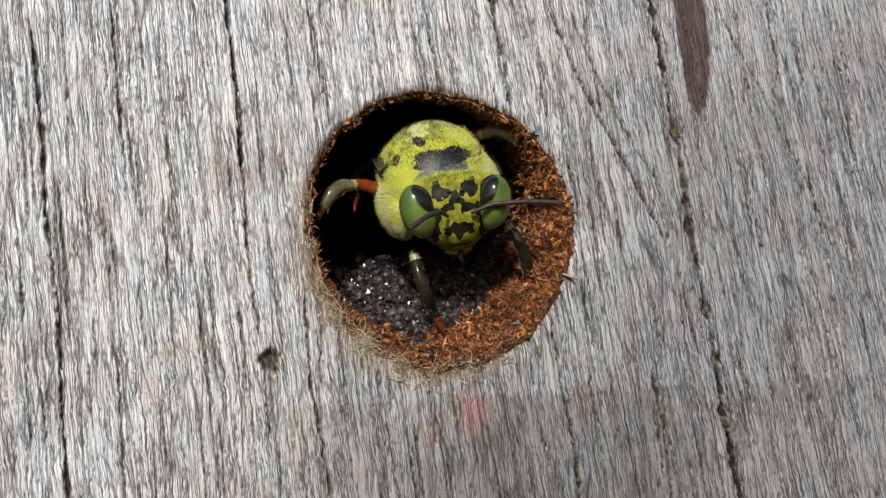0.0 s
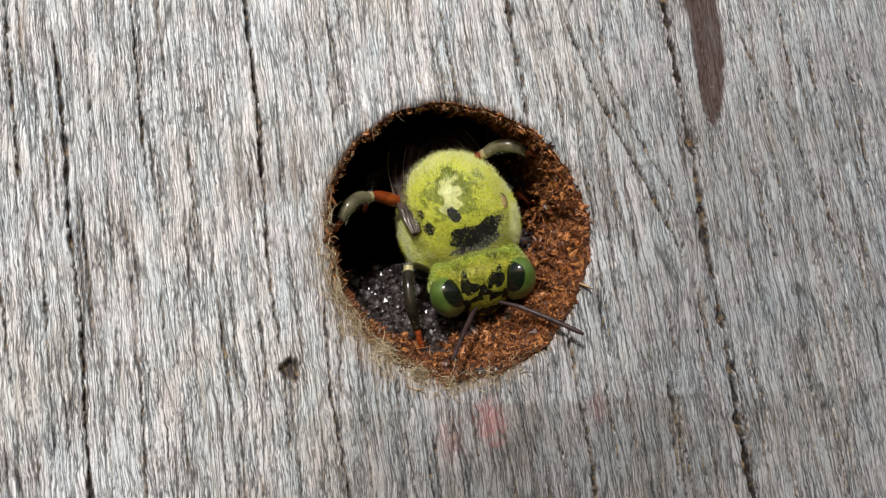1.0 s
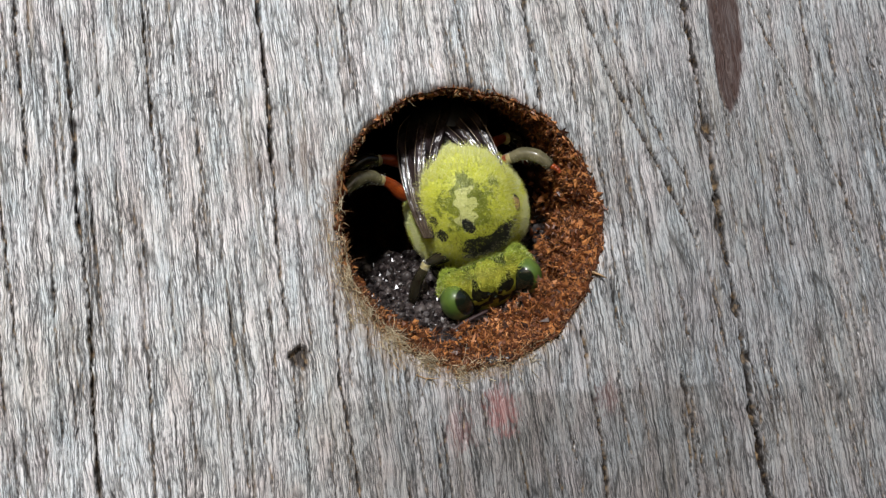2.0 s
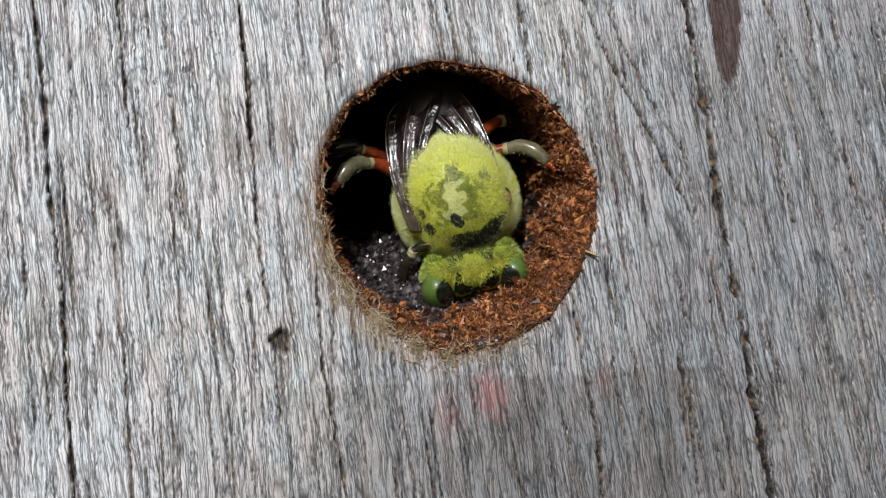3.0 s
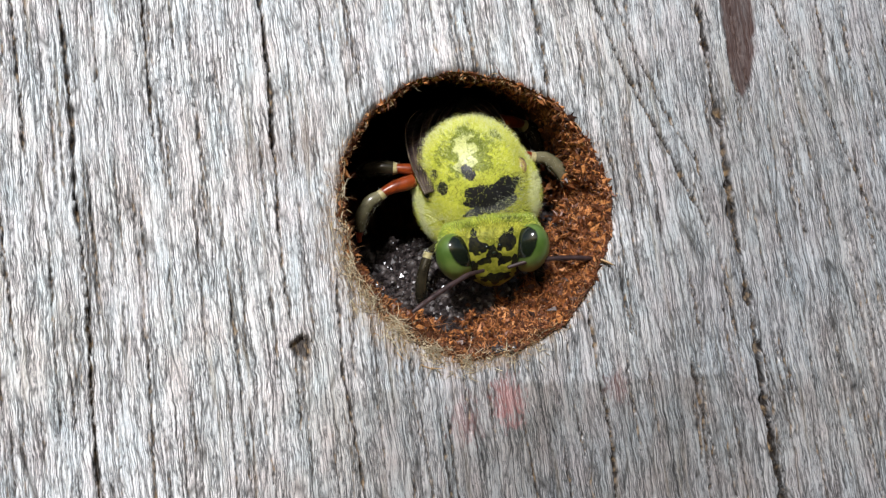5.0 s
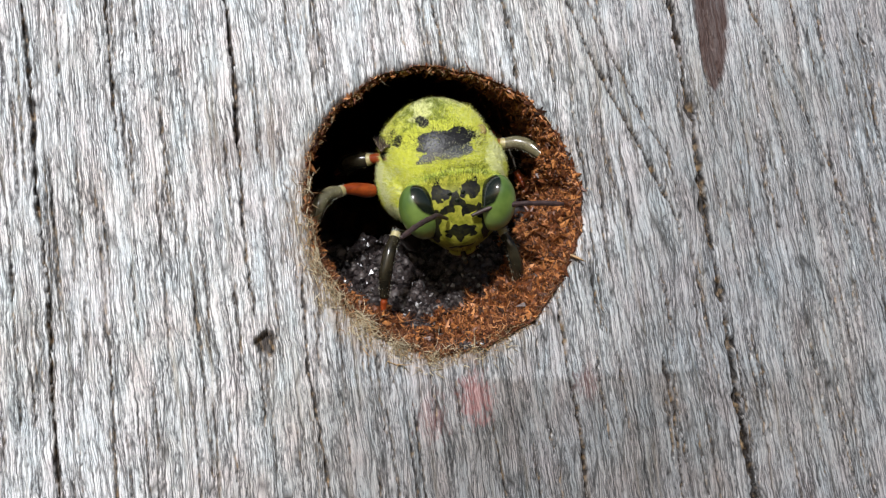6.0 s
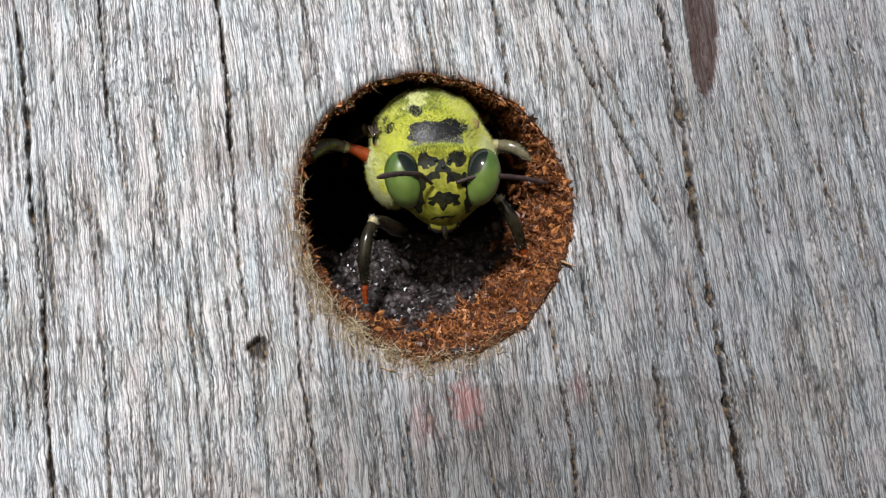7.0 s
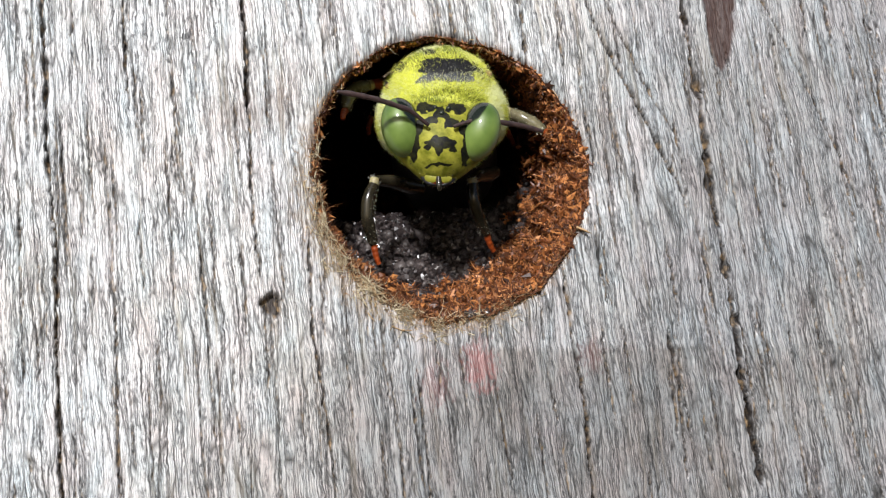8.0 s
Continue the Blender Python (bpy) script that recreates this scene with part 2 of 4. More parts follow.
crack(0.22, 0.36, (-16.0, 9.7), (-15.94, 5.6), (-16.07, 2.3), (-15.95, -1.1), (-16.1, -5.0), (-16.25, -9.2), (-16.3, -14))
crack(0.16, 0.22, (-17.76, 12), (-17.8, 9), (-17.82, 4.3))
crack(0.15, 0.20, (-18.95, 2.5), (-18.9, 0.8), (-18.8, -3.6))
crack(0.13, 0.25, (-12.8, 12.0), (-12.8, 9.5), (-12.88, 6.3), (-12.84, 4.0))
crack(0.13, 0.2, (-13.86, -3.9), (-14.04, -6.9), (-14.14, -11))
crack(0.11, 0.18, (-12.78, -1.6), (-12.76, -3.2))
crack(0.22, 0.38, (-8.05, 13), (-8.05, 9.2), (-8.06, 6.7), (-8.19, 3.6))
crack(0.15, 0.22, (-8.19, 3.6), (-8.31, -0.9), (-8.26, -3.2))
crack(0.12, 0.15, (-8.2, -5.5), (-8.27, -7.7))
crack(0.15, 0.22, (-6.2, -2.3), (-6.38, -5.9), (-6.19, -8.2), (-6.03, -10.7), (-6, -14))
crack(0.14, 0.22, (0.5, 11), (0.6, 8.8), (0.8, 6.4))
crack(0.26, 0.4, (3.6, 11), (3.7, 8.6), (3.83, 7.1), (3.83, 4.9))
crack(0.24, 0.34, (4.4, -4.8), (4.5, -7.5), (4.66, -9.8), (4.57, -12.2), (4.5, -15))
crack(0.22, 0.25, (6.3, 9.5), (6.8, 7.9), (7.3, 6.1), (8.1, 4.1), (8.86, 2.3), (10.27, -1.4))
crack(0.13, 0.2, (7.4, 9), (8.1, 6.5), (9.3, 3.2), (10.2, 1.5))
crack(0.13, 0.2, (6.0, -3.1), (6.2, -5.3))
crack(0.50, 0.5, (11.3, 12), (11.35, 8.2), (11.42, 5.1), (11.62, 2.1), (11.55, -0.9), (11.71, -3.7), (11.85, -6.7), (11.87, -9.8), (12.08, -13.5))
crack(0.13, 0.2, (14.6, 9.5), (15.35, 7.5), (16.35, 5.1), (17.9, 0.8), (18.6, -2))
crack(0.14, 0.2, (17.3, 10), (17.34, 7.6), (17.4, 6.0))
crack(0.22, 0.28, (8.75, -7.4), (8.91, -9.4), (8.79, -12.8))
crack(0.12, 0.18, (3.23, -8.5), (3.37, -10.1))
crack(0.11, 0.16, (-10.6, 1.0), (-10.5, -2.5))
crack(0.11, 0.16, (-4.5, 9.5), (-4.4, 6.8))
crack(0.10, 0.15, (-14.5, 3.0), (-14.45, -0.5))
crack(0.10, 0.15, (-10.2, -7.0), (-10.3, -11.0))
crack(0.10, 0.15, (14.0, -4.0), (14.3, -8.0))
crack(0.10, 0.15, (16.4, -6.0), (16.8, -11.0))
crack(0.10, 0.15, (-2.6, -8.5), (-2.5, -12.0))
crack(0.10, 0.15, (0.9, -9.0), (1.2, -12.5))


def board_face():
    rng = np.random.default_rng(5)
    out = np.array([3.0, 7.0, 14.0, 26.0])
    xs = np.concatenate([-22 - out[::-1], np.arange(-22, 22.01, 0.048), 22 + out])
    zs = np.concatenate([-17 - out[::-1] * 2, np.arange(-17, 14.01, 0.11), 14 + out * 2])
    X, Z = np.meshgrid(xs, zs, indexing="ij")
    U = X - (LEAN_A + LEAN_B * X) * Z
    U = U + 0.5 * (field(rng, U, Z, 0.12, 0.18) - 0.5)
    H = 0.022 * field(rng, U, Z, 5.0, 0.40) + 0.035 * field(rng, U, Z, 2.2, 0.16) + 0.015 * field(rng, U, Z, 6.5, 1.2) + 0.25 * field(rng, U, Z, 0.12, 0.06)
    # narrow drying checks along the grain, where the fibres part
    gap = field(rng, U, Z, 3.2, 0.22)
    H -= 0.12 * np.clip((0.16 - gap) / 0.12, 0, 1)
    C = np.zeros_like(X)
    ragged = field(rng, X, Z, 3.0, 2.2) - 0.5
    notch = field(rng, X, Z, 6.0, 6.5) - 0.5
    few = random.Random(12)
    checks = []
    for k in range(240):                     # short fine drying checks along the grain
        x0, z0, run = few.uniform(-21, 21), few.uniform(-15, 13), few.uniform(0.8, 4.5) * (1 if few.random() < 0.8 else 1.8)
        lean = LEAN_A + LEAN_B * x0 + few.uniform(-0.012, 0.012)
        checks.append((few.uniform(0.05, 0.10), few.uniform(0.08, 0.2), ((x0, z0), (x0 - lean * run * 0.5 + few.uniform(-0.04, 0.04), z0 - run / 2), (x0 - lean * run, z0 - run))))
    for width, depth, points in CRACKS + checks:
        p = np.array(points)
        order = np.argsort(p[:, 1])
        cols = np.flatnonzero((xs > p[:, 0].min() - 0.7) & (xs < p[:, 0].max() + 0.7))
        if not len(cols):
            continue
        c = slice(cols[0], cols[-1] + 1)
        x_, z_ = X[c], Z[c]
        zc = np.clip(z_, p[:, 1].min(), p[:, 1].max())
        line = np.interp(zc, p[order, 1], p[order, 0]) + 0.09 * ragged[c] + 0.11 * notch[c]
        over = np.maximum(z_ - p[:, 1].max(), 0) + np.maximum(p[:, 1].min() - z_, 0)
        fade = np.clip(1 - over / 0.6, 0, 1)
        vary = np.interp(z_, np.arange(-20, 16, 0.45), 0.15 + 1.15 * rng.random(80))
        w = np.maximum(width * 0.52 * vary, 0.055) * np.maximum(fade, 0.01)
        cut = np.clip(1.25 - np.abs(x_ - line) / w * 1.25, 0, 1) * (fade > 0)
        H[c] -= depth * cut
        C[c] = np.maximum(C[c], np.clip(cut * 1.7, 0, 1) * (1.0 if width > 0.11 else 0.8))
    # a dark pit
    d = np.hypot((X + 7.97) / 0.34, (Z + 4.75) / 0.38) + 1.4 * ragged + 0.8 * notch
    pit = np.clip(2.2 * (1.15 - d), 0, 1)
    H -= 0.4 * pit
    C = np.maximum(C, pit)
    # a dark resin streak that narrows downwards
    mid = np.interp(Z, [4.0, 8.0, 14.0], [12.85, 13.3, 13.2])
    half = np.interp(Z, [3.9, 4.4, 5.0, 6.2, 8.2, 14.0], [0.0, 0.2, 0.5, 0.72, 0.9, 1.0])
    S = np.clip((half - np.abs(X - mid) + 0.2 * ragged) / 0.18, 0, 1) * (Z > 3.6)
    H -= 0.12 * S
    R, A = np.hypot(X, Z), np.arctan2(Z, X)
    edge = rim_radius(A)
    # the lip is chewed and turns inwards
    H -= 0.35 * np.clip(1 - (R - edge) / 0.3, 0, 1) ** 2 * (0.5 + field(rng, X, Z, 2.0, 2.0))
    H += 0.10 * np.clip(1 - np.abs(R - edge - 0.7) / 0.5, 0, 1) * field(rng, X, Z, 2.5, 2.5)
    near = np.abs(R - edge) < 0.075
    X, Z = np.where(near, edge * np.cos(A), X), np.where(near, edge * np.sin(A), Z)
    H = H - H[np.abs(R - edge) > 1].mean()
    n, m = X.shape
    verts = np.stack([X * MM, -H * MM, Z * MM], -1).reshape(-1, 3)
    idx = np.arange(n * m).reshape(n, m)
    q = np.stack([idx[:-1, :-1], idx[1:, :-1], idx[1:, 1:], idx[:-1, 1:]], -1).reshape(-1, 4)
    inside = (R < edge - 0.075).reshape(-1)
    q = q[~inside[q].any(1)]
    used = np.zeros(n * m, bool)
    used[q] = True
    remap = np.cumsum(used) - 1
    verts, q = verts[used], remap[q]
    C, S = C.reshape(-1)[used], S.reshape(-1)[used]
    # sides and back
    x0, x1, z0, z1, t = xs[0], xs[-1], zs[0], zs[-1], 40.0
    k = len(verts)
    box = np.array([(x, y, z) for y in (0.0, t) for x, z in ((x0, z0), (x1, z0), (x1, z1), (x0, z1))]) * MM
    verts = np.concatenate([verts, box])
    faces = [tuple(f) for f in q] + [(k, k + 4, k + 5, k + 1), (k + 1, k + 5, k + 6, k + 2), (k + 2, k + 6, k + 7, k + 3), (k + 3, k + 7, k + 4, k), (k + 4, k + 7, k + 6, k + 5)]
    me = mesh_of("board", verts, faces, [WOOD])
    for name, values in (("crack", C), ("streak", S)):
        layer = me.attributes.new(name, "FLOAT", "POINT")
        layer.data.foreach_set("value", np.concatenate([values, np.zeros(8)]).astype(np.float32))
    return me


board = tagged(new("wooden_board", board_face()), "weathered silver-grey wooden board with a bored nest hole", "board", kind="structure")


# ---- the tunnel ----
def tunnel_centre(d):
    return 0.02 * d, 0.25 * d


def tunnel_scale(a, d):
    """The lip leans inwards, most at the right and below."""
    lean = 0.040 + 0.040 * np.clip(np.cos(a + 0.75), -0.4, 1)
    return 1.0 - lean * (1 - np.exp(-d / 0.7))


def tunnel_point(a, d, inset=0.0):
    cx, cz = tunnel_centre(d)
    r = rim_radius(a) * tunnel_scale(a, d) - inset
    return np.stack([cx + r * np.cos(a), d, cz + r * np.sin(a)], -1)


def tunnel_mesh():
    rng = np.random.default_rng(8)
    ds = np.concatenate([np.arange(-0.1, 8, 0.13), np.arange(8, 26.1, 0.8)])
    al = np.linspace(0, 2 * math.pi, 320, endpoint=False)
    D, A = np.meshgrid(ds, al, indexing="ij")
    bumps = 0.42 * field(rng, A * 6, D, 1.6, 1.3) + 0.26 * field(rng, A * 6, D, 3.8, 3.4) - 0.30
    bumps *= np.clip((D + 0.1) / 0.5, 0.2, 1) * np.clip(0.65 - 0.5 * np.sin(A), 0.2, 1) * np.clip(0.65 + 0.5 * np.cos(A + 0.5), 0.25, 1)
    P = tunnel_point(A, D, bumps) * MM
    n, m = A.shape
    idx = np.arange(n * m).reshape(n, m)
    nxt = np.roll(idx, -1, axis=1)
    q = np.stack([idx[:-1], idx[1:], nxt[1:], nxt[:-1]], -1).reshape(-1, 4)
    verts = np.concatenate([P.reshape(-1, 3), [[0.5 * MM, 26 * MM, 6.5 * MM]]])
    cap = [(idx[-1, j], n * m, nxt[-1, j]) for j in range(m)]
    return mesh_of("tunnel_wall", verts, [tuple(f) for f in q] + cap, [WALL_WOOD])


tunnel = part("tunnel_wall", tunnel_mesh(), board, "rough reddish-brown chewed wood lining")


SHARD = (np.array([(1, 0, 0), (-1, 0, 0), (0, 1, 0), (0, -1, 0), (0, 0, 1), (0, 0, -1)], float),
         np.array([(0, 2, 4), (2, 1, 4), (1, 3, 4), (3, 0, 4), (2, 0, 5), (1, 2, 5), (3, 1, 5), (0, 3, 5)]))


def shards(name, centres, sizes, rng, mat, stretch=(1.0, 1.0, 1.0), smooth=False, round_=False):
    """Many small irregular lumps joined in one mesh."""
    if round_:
        g = (1 + 5 ** 0.5) / 2
        base = np.array([(-1, g, 0), (1, g, 0), (-1, -g, 0), (1, -g, 0), (0, -1, g), (0, 1, g), (0, -1, -g), (0, 1, -g), (g, 0, -1), (g, 0, 1), (-g, 0, -1), (-g, 0, 1)]) / 1.9
        tri = np.array([(0, 11, 5), (0, 5, 1), (0, 1, 7), (0, 7, 10), (0, 10, 11), (1, 5, 9), (5, 11, 4), (11, 10, 2), (10, 7, 6), (7, 1, 8),
                        (3, 9, 4), (3, 4, 2), (3, 2, 6), (3, 6, 8), (3, 8, 9), (4, 9, 5), (2, 4, 11), (6, 2, 10), (8, 6, 7), (9, 8, 1)])
    else:
        base, tri = SHARD
    n, k = len(centres), len(base)
    v = base[None] * (0.65 + 0.7 * rng.random((n, k, 1))) * np.array(stretch)
    v += 0.25 * (rng.random((n, k, 3)) - 0.5)
    q = rng.normal(size=(n, 4))
    q /= np.linalg.norm(q, axis=1, keepdims=True)
    w, x, y, z = q.T
    rot = np.stack([1 - 2 * (y * y + z * z), 2 * (x * y - z * w), 2 * (x * z + y * w), 2 * (x * y + z * w), 1 - 2 * (x * x + z * z), 2 * (y * z - x * w),
                    2 * (x * z - y * w), 2 * (y * z + x * w), 1 - 2 * (x * x + y * y)], -1).reshape(n, 3, 3)
    v = np.einsum("nij,nkj->nki", rot, v * sizes[:, None, None]) + centres[:, None, :]
    faces = (tri[None] + k * np.arange(n)[:, None, None]).reshape(-1, 3)
    return mesh_of(name, v.reshape(-1, 3) * MM, faces, [mat], smooth=smooth)


def uneven(a):
    """How lumpy the wall is round the hole: most at the right and below."""
    return np.clip(0.7 - np.sin(a), 0.05, 1) * np.clip(0.6 + 0.6 * np.cos(a + 0.5), 0.1, 1)


def wall_lumps(a, d):
    """Clods and hollows of the chewed wall, 0 to 1."""
    g = np.random.default_rng(4)
    return np.clip(1.5 * field(g, (a % (2 * math.pi)) * 6, d, 1.5, 1.4) * field(g, (a % (2 * math.pi)) * 6, d, 3.2, 2.8) ** 0.5, 0, 1)


rng = np.random.default_rng(21)
count = 11000
a = np.where(rng.random(count) < 0.80, rng.normal(-0.62, 0.72, count), rng.uniform(0, 2 * math.pi, count))
d = rng.uniform(0.03, 1.0, count) ** 1.5 * np.where(rng.random(count) < 0.8, 3.4, 7.0)
lump = wall_lumps(a, d)
keep = lump > 0.22 * rng.uniform(0.4, 1.6, count) * np.clip(d / 0.5, 0, 1)
a, d, lump, count = a[keep], d[keep], lump[keep], int(keep.sum())
part("wood_chips", shards("wood_chips", tunnel_point(a, d, rng.uniform(-0.15, 0.10, count) + 1.15 * lump * np.clip(d / 0.6, 0, 1) * uneven(a)), 0.03 + 0.17 * rng.random(count) ** 3.0, rng, CHIP, (1.9, 0.8, 0.65)), board,
     "coarse reddish-brown wood chips", "stuff")
count = 11000
a = np.where(rng.random(count) < 0.80, rng.normal(-0.62, 0.72, count), rng.uniform(0, 2 * math.pi, count))
d = rng.uniform(0.02, 1.0, count) ** 1.5 * np.where(rng.random(count) < 0.85, 3.0, 6.0)
lump = wall_lumps(a, d)
keep = lump > 0.22 * rng.uniform(0.4, 1.6, count) * np.clip(d / 0.5, 0, 1)
a, d, lump, count = a[keep], d[keep], lump[keep], int(keep.sum())
part("sawdust", shards("sawdust", tunnel_point(a, d, rng.uniform(-0.05, 0.22, count) + 1.15 * lump * np.clip(d / 0.6, 0, 1) * uneven(a)), 0.018 + 0.05 * rng.random(count) ** 2, rng, CHIP, (1.8, 0.8, 0.6)), board,
     "fine reddish sawdust", "stuff")


count = 11000
a = np.where(rng.random(count) < 0.75, rng.normal(-1.80, 0.62, count), rng.uniform(0, 2 * math.pi, count))
d = rng.uniform(-0.05, 1.0, count).clip(0) ** 1.3 * 1.7
away = np.abs(a + 1.50) > 0.10
a, d, count = a[away], d[away], int(away.sum())
lump = 0.6 * np.clip(np.sin(a * 9 + 1) * 0.5 + np.sin(a * 4) * 0.6, 0, 1) * np.clip(-np.sin(a), 0.2, 1)
CRUMB = varied("orange_crumbs", (0.05, 0.014, 0.005), (0.66, 0.31, 0.12), 0.7, middle=(0.18, 0.056, 0.018))
part("rim_crumbs", shards("rim_crumbs", tunnel_point(a, d, rng.uniform(-0.08, 0.12, count) + lump * rng.random(count)), 0.025 + 0.09 * rng.random(count) ** 2.2, rng, CRUMB, (2.2, 0.7, 0.55)), board,
     "orange-brown crumbs on the lower rim", "stuff")


def bed_height(x, d):
    """The heap of grit on the tunnel's floor, in millimetres."""
    return -6.0 + 0.82 * np.minimum(d, 5.8) + 0.25 * np.maximum(d - 5.8, 0) + 0.035 * (x + 1.0) ** 2 - 0.55 * np.exp(-((x - 0.3) / 0.9) ** 2) * np.exp(-d / 2.5)


def bed_mesh():
    rng = np.random.default_rng(3)
    xs, ds = np.linspace(-6.2, 6.2, 90), np.linspace(0.7, 14, 90)
    X, D = np.meshgrid(xs, ds, indexing="ij")
    Z = bed_height(X, D) + 1.5 * (field(np.random.default_rng(9), X, D, 0.8, 0.8) - 0.5) + 0.7 * (field(np.random.default_rng(10), X, D, 2.0, 2.0) - 0.5) - 0.12
    # stay within the bore
    cz = 0.25 * D
    R = np.hypot(X, Z - cz)
    lim = 5.75
    k = np.minimum(1, lim / R)
    X2, Z2 = X * k, cz + (Z - cz) * k
    n, m = X.shape
    idx = np.arange(n * m).reshape(n, m)
    q = np.stack([idx[:-1, :-1], idx[1:, :-1], idx[1:, 1:], idx[:-1, 1:]], -1).reshape(-1, 4)
    return mesh_of("debris_bed", np.stack([X2, D, Z2], -1).reshape(-1, 3) * MM, q, [DUST])


debris = tagged(new("debris_heap", bed_mesh()), "heap of dark grey grit on the tunnel floor", "debris", kind="stuff")
for count, small, large, mat, label in ((9000, 0.05, 0.16, GRIT, "glistening dark grey grains"), (2200, 0.10, 0.24, GRIT, "coarse dark grains"),
                                        (650, 0.045, 0.125, CRYSTAL, "pale translucent grains"), (520, 0.12, 0.30, CLOD, "soft grey clods")):
    x = rng.normal(-0.3, 2.6, count)
    d = 0.75 + rng.uniform(0, 1, count) ** 1.2 * 7.0
    z = bed_height(x, d) + 1.5 * (field(np.random.default_rng(9), x, d, 0.8, 0.8) - 0.5) + 0.7 * (field(np.random.default_rng(10), x, d, 2.0, 2.0) - 0.5) + rng.uniform(-0.12, 0.22, count)
    keep = (np.hypot(x, z - 0.25 * d) < 5.75) & (np.abs(x) < 5.6)
    x, d, z = x[keep], d[keep], z[keep]
    part("grit", shards("grit", np.stack([x, d, z], -1), small + (large - small) * rng.random(len(x)) ** 2.0, rng, mat, (1.2, 0.9, 0.8), round_=True, smooth=mat is CLOD), debris, label, "stuff")
count = 520
a = rng.normal(-1.50, 0.075, count)
part("grit", shards("grit", tunnel_point(a, rng.uniform(-0.05, 1.3, count), rng.uniform(-0.02, 0.18, count)), 0.04 + 0.10 * rng.random(count) ** 2, rng, GRIT, (1.2, 0.9, 0.8), round_=True), debris,
     "dark grains spilling over the lip", "stuff")
count = 4200
x = rng.normal(4.2, 1.0, count)
d = 0.1 + rng.uniform(0, 1, count) ** 1.3 * 2.6
z = bed_height(x, d) + 0.9 * (field(rng, x, d, 0.9, 0.9) - 0.5) + rng.uniform(-0.1, 0.35, count)
keep = (np.hypot(x, z - 0.25 * d) < 5.8) & (x < 5.6)
x, d, z = x[keep], d[keep], z[keep]
part("fallen_chips", shards("fallen_chips", np.stack([x, d, z], -1), 0.03 + 0.10 * rng.random(len(x)) ** 2, rng, CHIP, (1.5, 0.8, 0.6)), debris, "brown wood crumbs among the grit", "stuff")


def needles(name, roots, dirs, lengths, radius, rng, mats, index=None, bend=0.4, droop=None):
    """Thin tapered fibres of two joints each, in one mesh."""
    n = len(roots)
    dirs = dirs / np.linalg.norm(dirs, axis=1, keepdims=True)
    ref = rng.normal(size=(n, 3))
    s = np.cross(dirs, ref)
    s /= np.linalg.norm(s, axis=1, keepdims=True)
    t = np.cross(dirs, s)
    L = lengths[:, None]
    side = s * rng.normal(0, bend, n)[:, None] * 0.5
    if droop is not None:
        side = side + droop
    mid = roots + dirs * L * 0.5 + side * L * 0.25
    tip = roots + dirs * L + side * L
    rad = radius[:, None]
    ring = []
    for c, k in ((roots, 1.0), (mid, 0.75)):
        for ang in (0, 2.094, 4.189):
            ring.append(c + rad * k * (s * math.cos(ang) + t * math.sin(ang)))
    v = np.stack(ring + [tip], 1)
    f4 = [(0, 1, 4, 3), (1, 2, 5, 4), (2, 0, 3, 5)]
    f3 = [(3, 4, 6), (4, 5, 6), (5, 3, 6)]
    base = 7 * np.arange(n)
    faces = [tuple(int(b) + i for i in f) for b in base for f in f4 + f3]
    ind = None if index is None else np.repeat(index, 6)
    return mesh_of(name, v.reshape(-1, 3) * MM, faces, mats, ind)


count = 2800
a = np.where(rng.random(count) < 0.86, rng.normal(4.0, 0.7, count), rng.uniform(0, 2 * math.pi, count))
r = rim_radius(a) + rng.normal(0.0, 0.14, count) + 0.75 * rng.random(count) ** 1.5 * np.clip(np.cos(a - 3.75), 0, 1)
roots = np.stack([r * np.cos(a), rng.uniform(-0.12, 0.2, count), r * np.sin(a)], -1)
tang = np.stack([-np.sin(a), 0 * a, np.cos(a)], -1) * rng.normal(0, 1, count)[:, None]
outw = np.stack([np.cos(a), 0 * a, np.sin(a)], -1) * rng.normal(0.1, 0.8, count)[:, None]
dirs = tang + outw + np.array([0, -0.35, 0]) + np.array([0, 0, 0.5]) * rng.normal(0, 1, count)[:, None]
part("torn_fibres", needles("torn_fibres", roots, dirs, 0.08 + 0.36 * rng.random(count) ** 2, rng.uniform(0.008, 0.019, count), rng, [FIBRE], bend=1.4), board,
     "torn straw-coloured wood fibres round the rim", "stuff")
count = 1150
a = rng.normal(3.98, 0.50, count)
a = a + 0.05 * np.sin(a * 23) + 0.03 * np.sin(a * 41 + 1)
r = rim_radius(a) + 0.95 * rng.random(count) ** 2.0 - 0.12
roots = np.stack([r * np.cos(a), rng.uniform(-0.16, 0.02, count), r * np.sin(a)], -1)
dirs = np.stack([-np.sin(a), 0 * a - 0.10, np.cos(a)], -1) * rng.choice([-1, 1], count)[:, None] * rng.uniform(0.3, 1.0, count)[:, None] + np.array([0.10, -0.10, -0.9]) * rng.normal(0.2, 0.7, count)[:, None]
part("torn_fringe", needles("torn_fringe", roots, dirs, 0.18 + 0.75 * rng.random(count) ** 2, rng.uniform(0.010, 0.024, count), rng, [STRAW], bend=1.1), board,
     "coarse tan fringe of torn wood", "stuff")
def shreds(name, a, d, inset, length, thick, mat, label):
    """Curled bristly strands of chewed wood on the tunnel's wall."""
    n = len(a)
    root = tunnel_point(a, d, inset)
    inward = np.stack([-np.cos(a), 0 * a, -np.sin(a)], -1)
    dirs = inward * rng.uniform(0.0, 0.8, n)[:, None] + rng.normal(0, 1, (n, 3)) * np.array([1.0, 0.55, 1.0]) + np.array([0, -0.2, 0])
    part(name, needles(name, root, dirs, length, thick, rng, [mat], bend=1.6), board, label, "stuff")


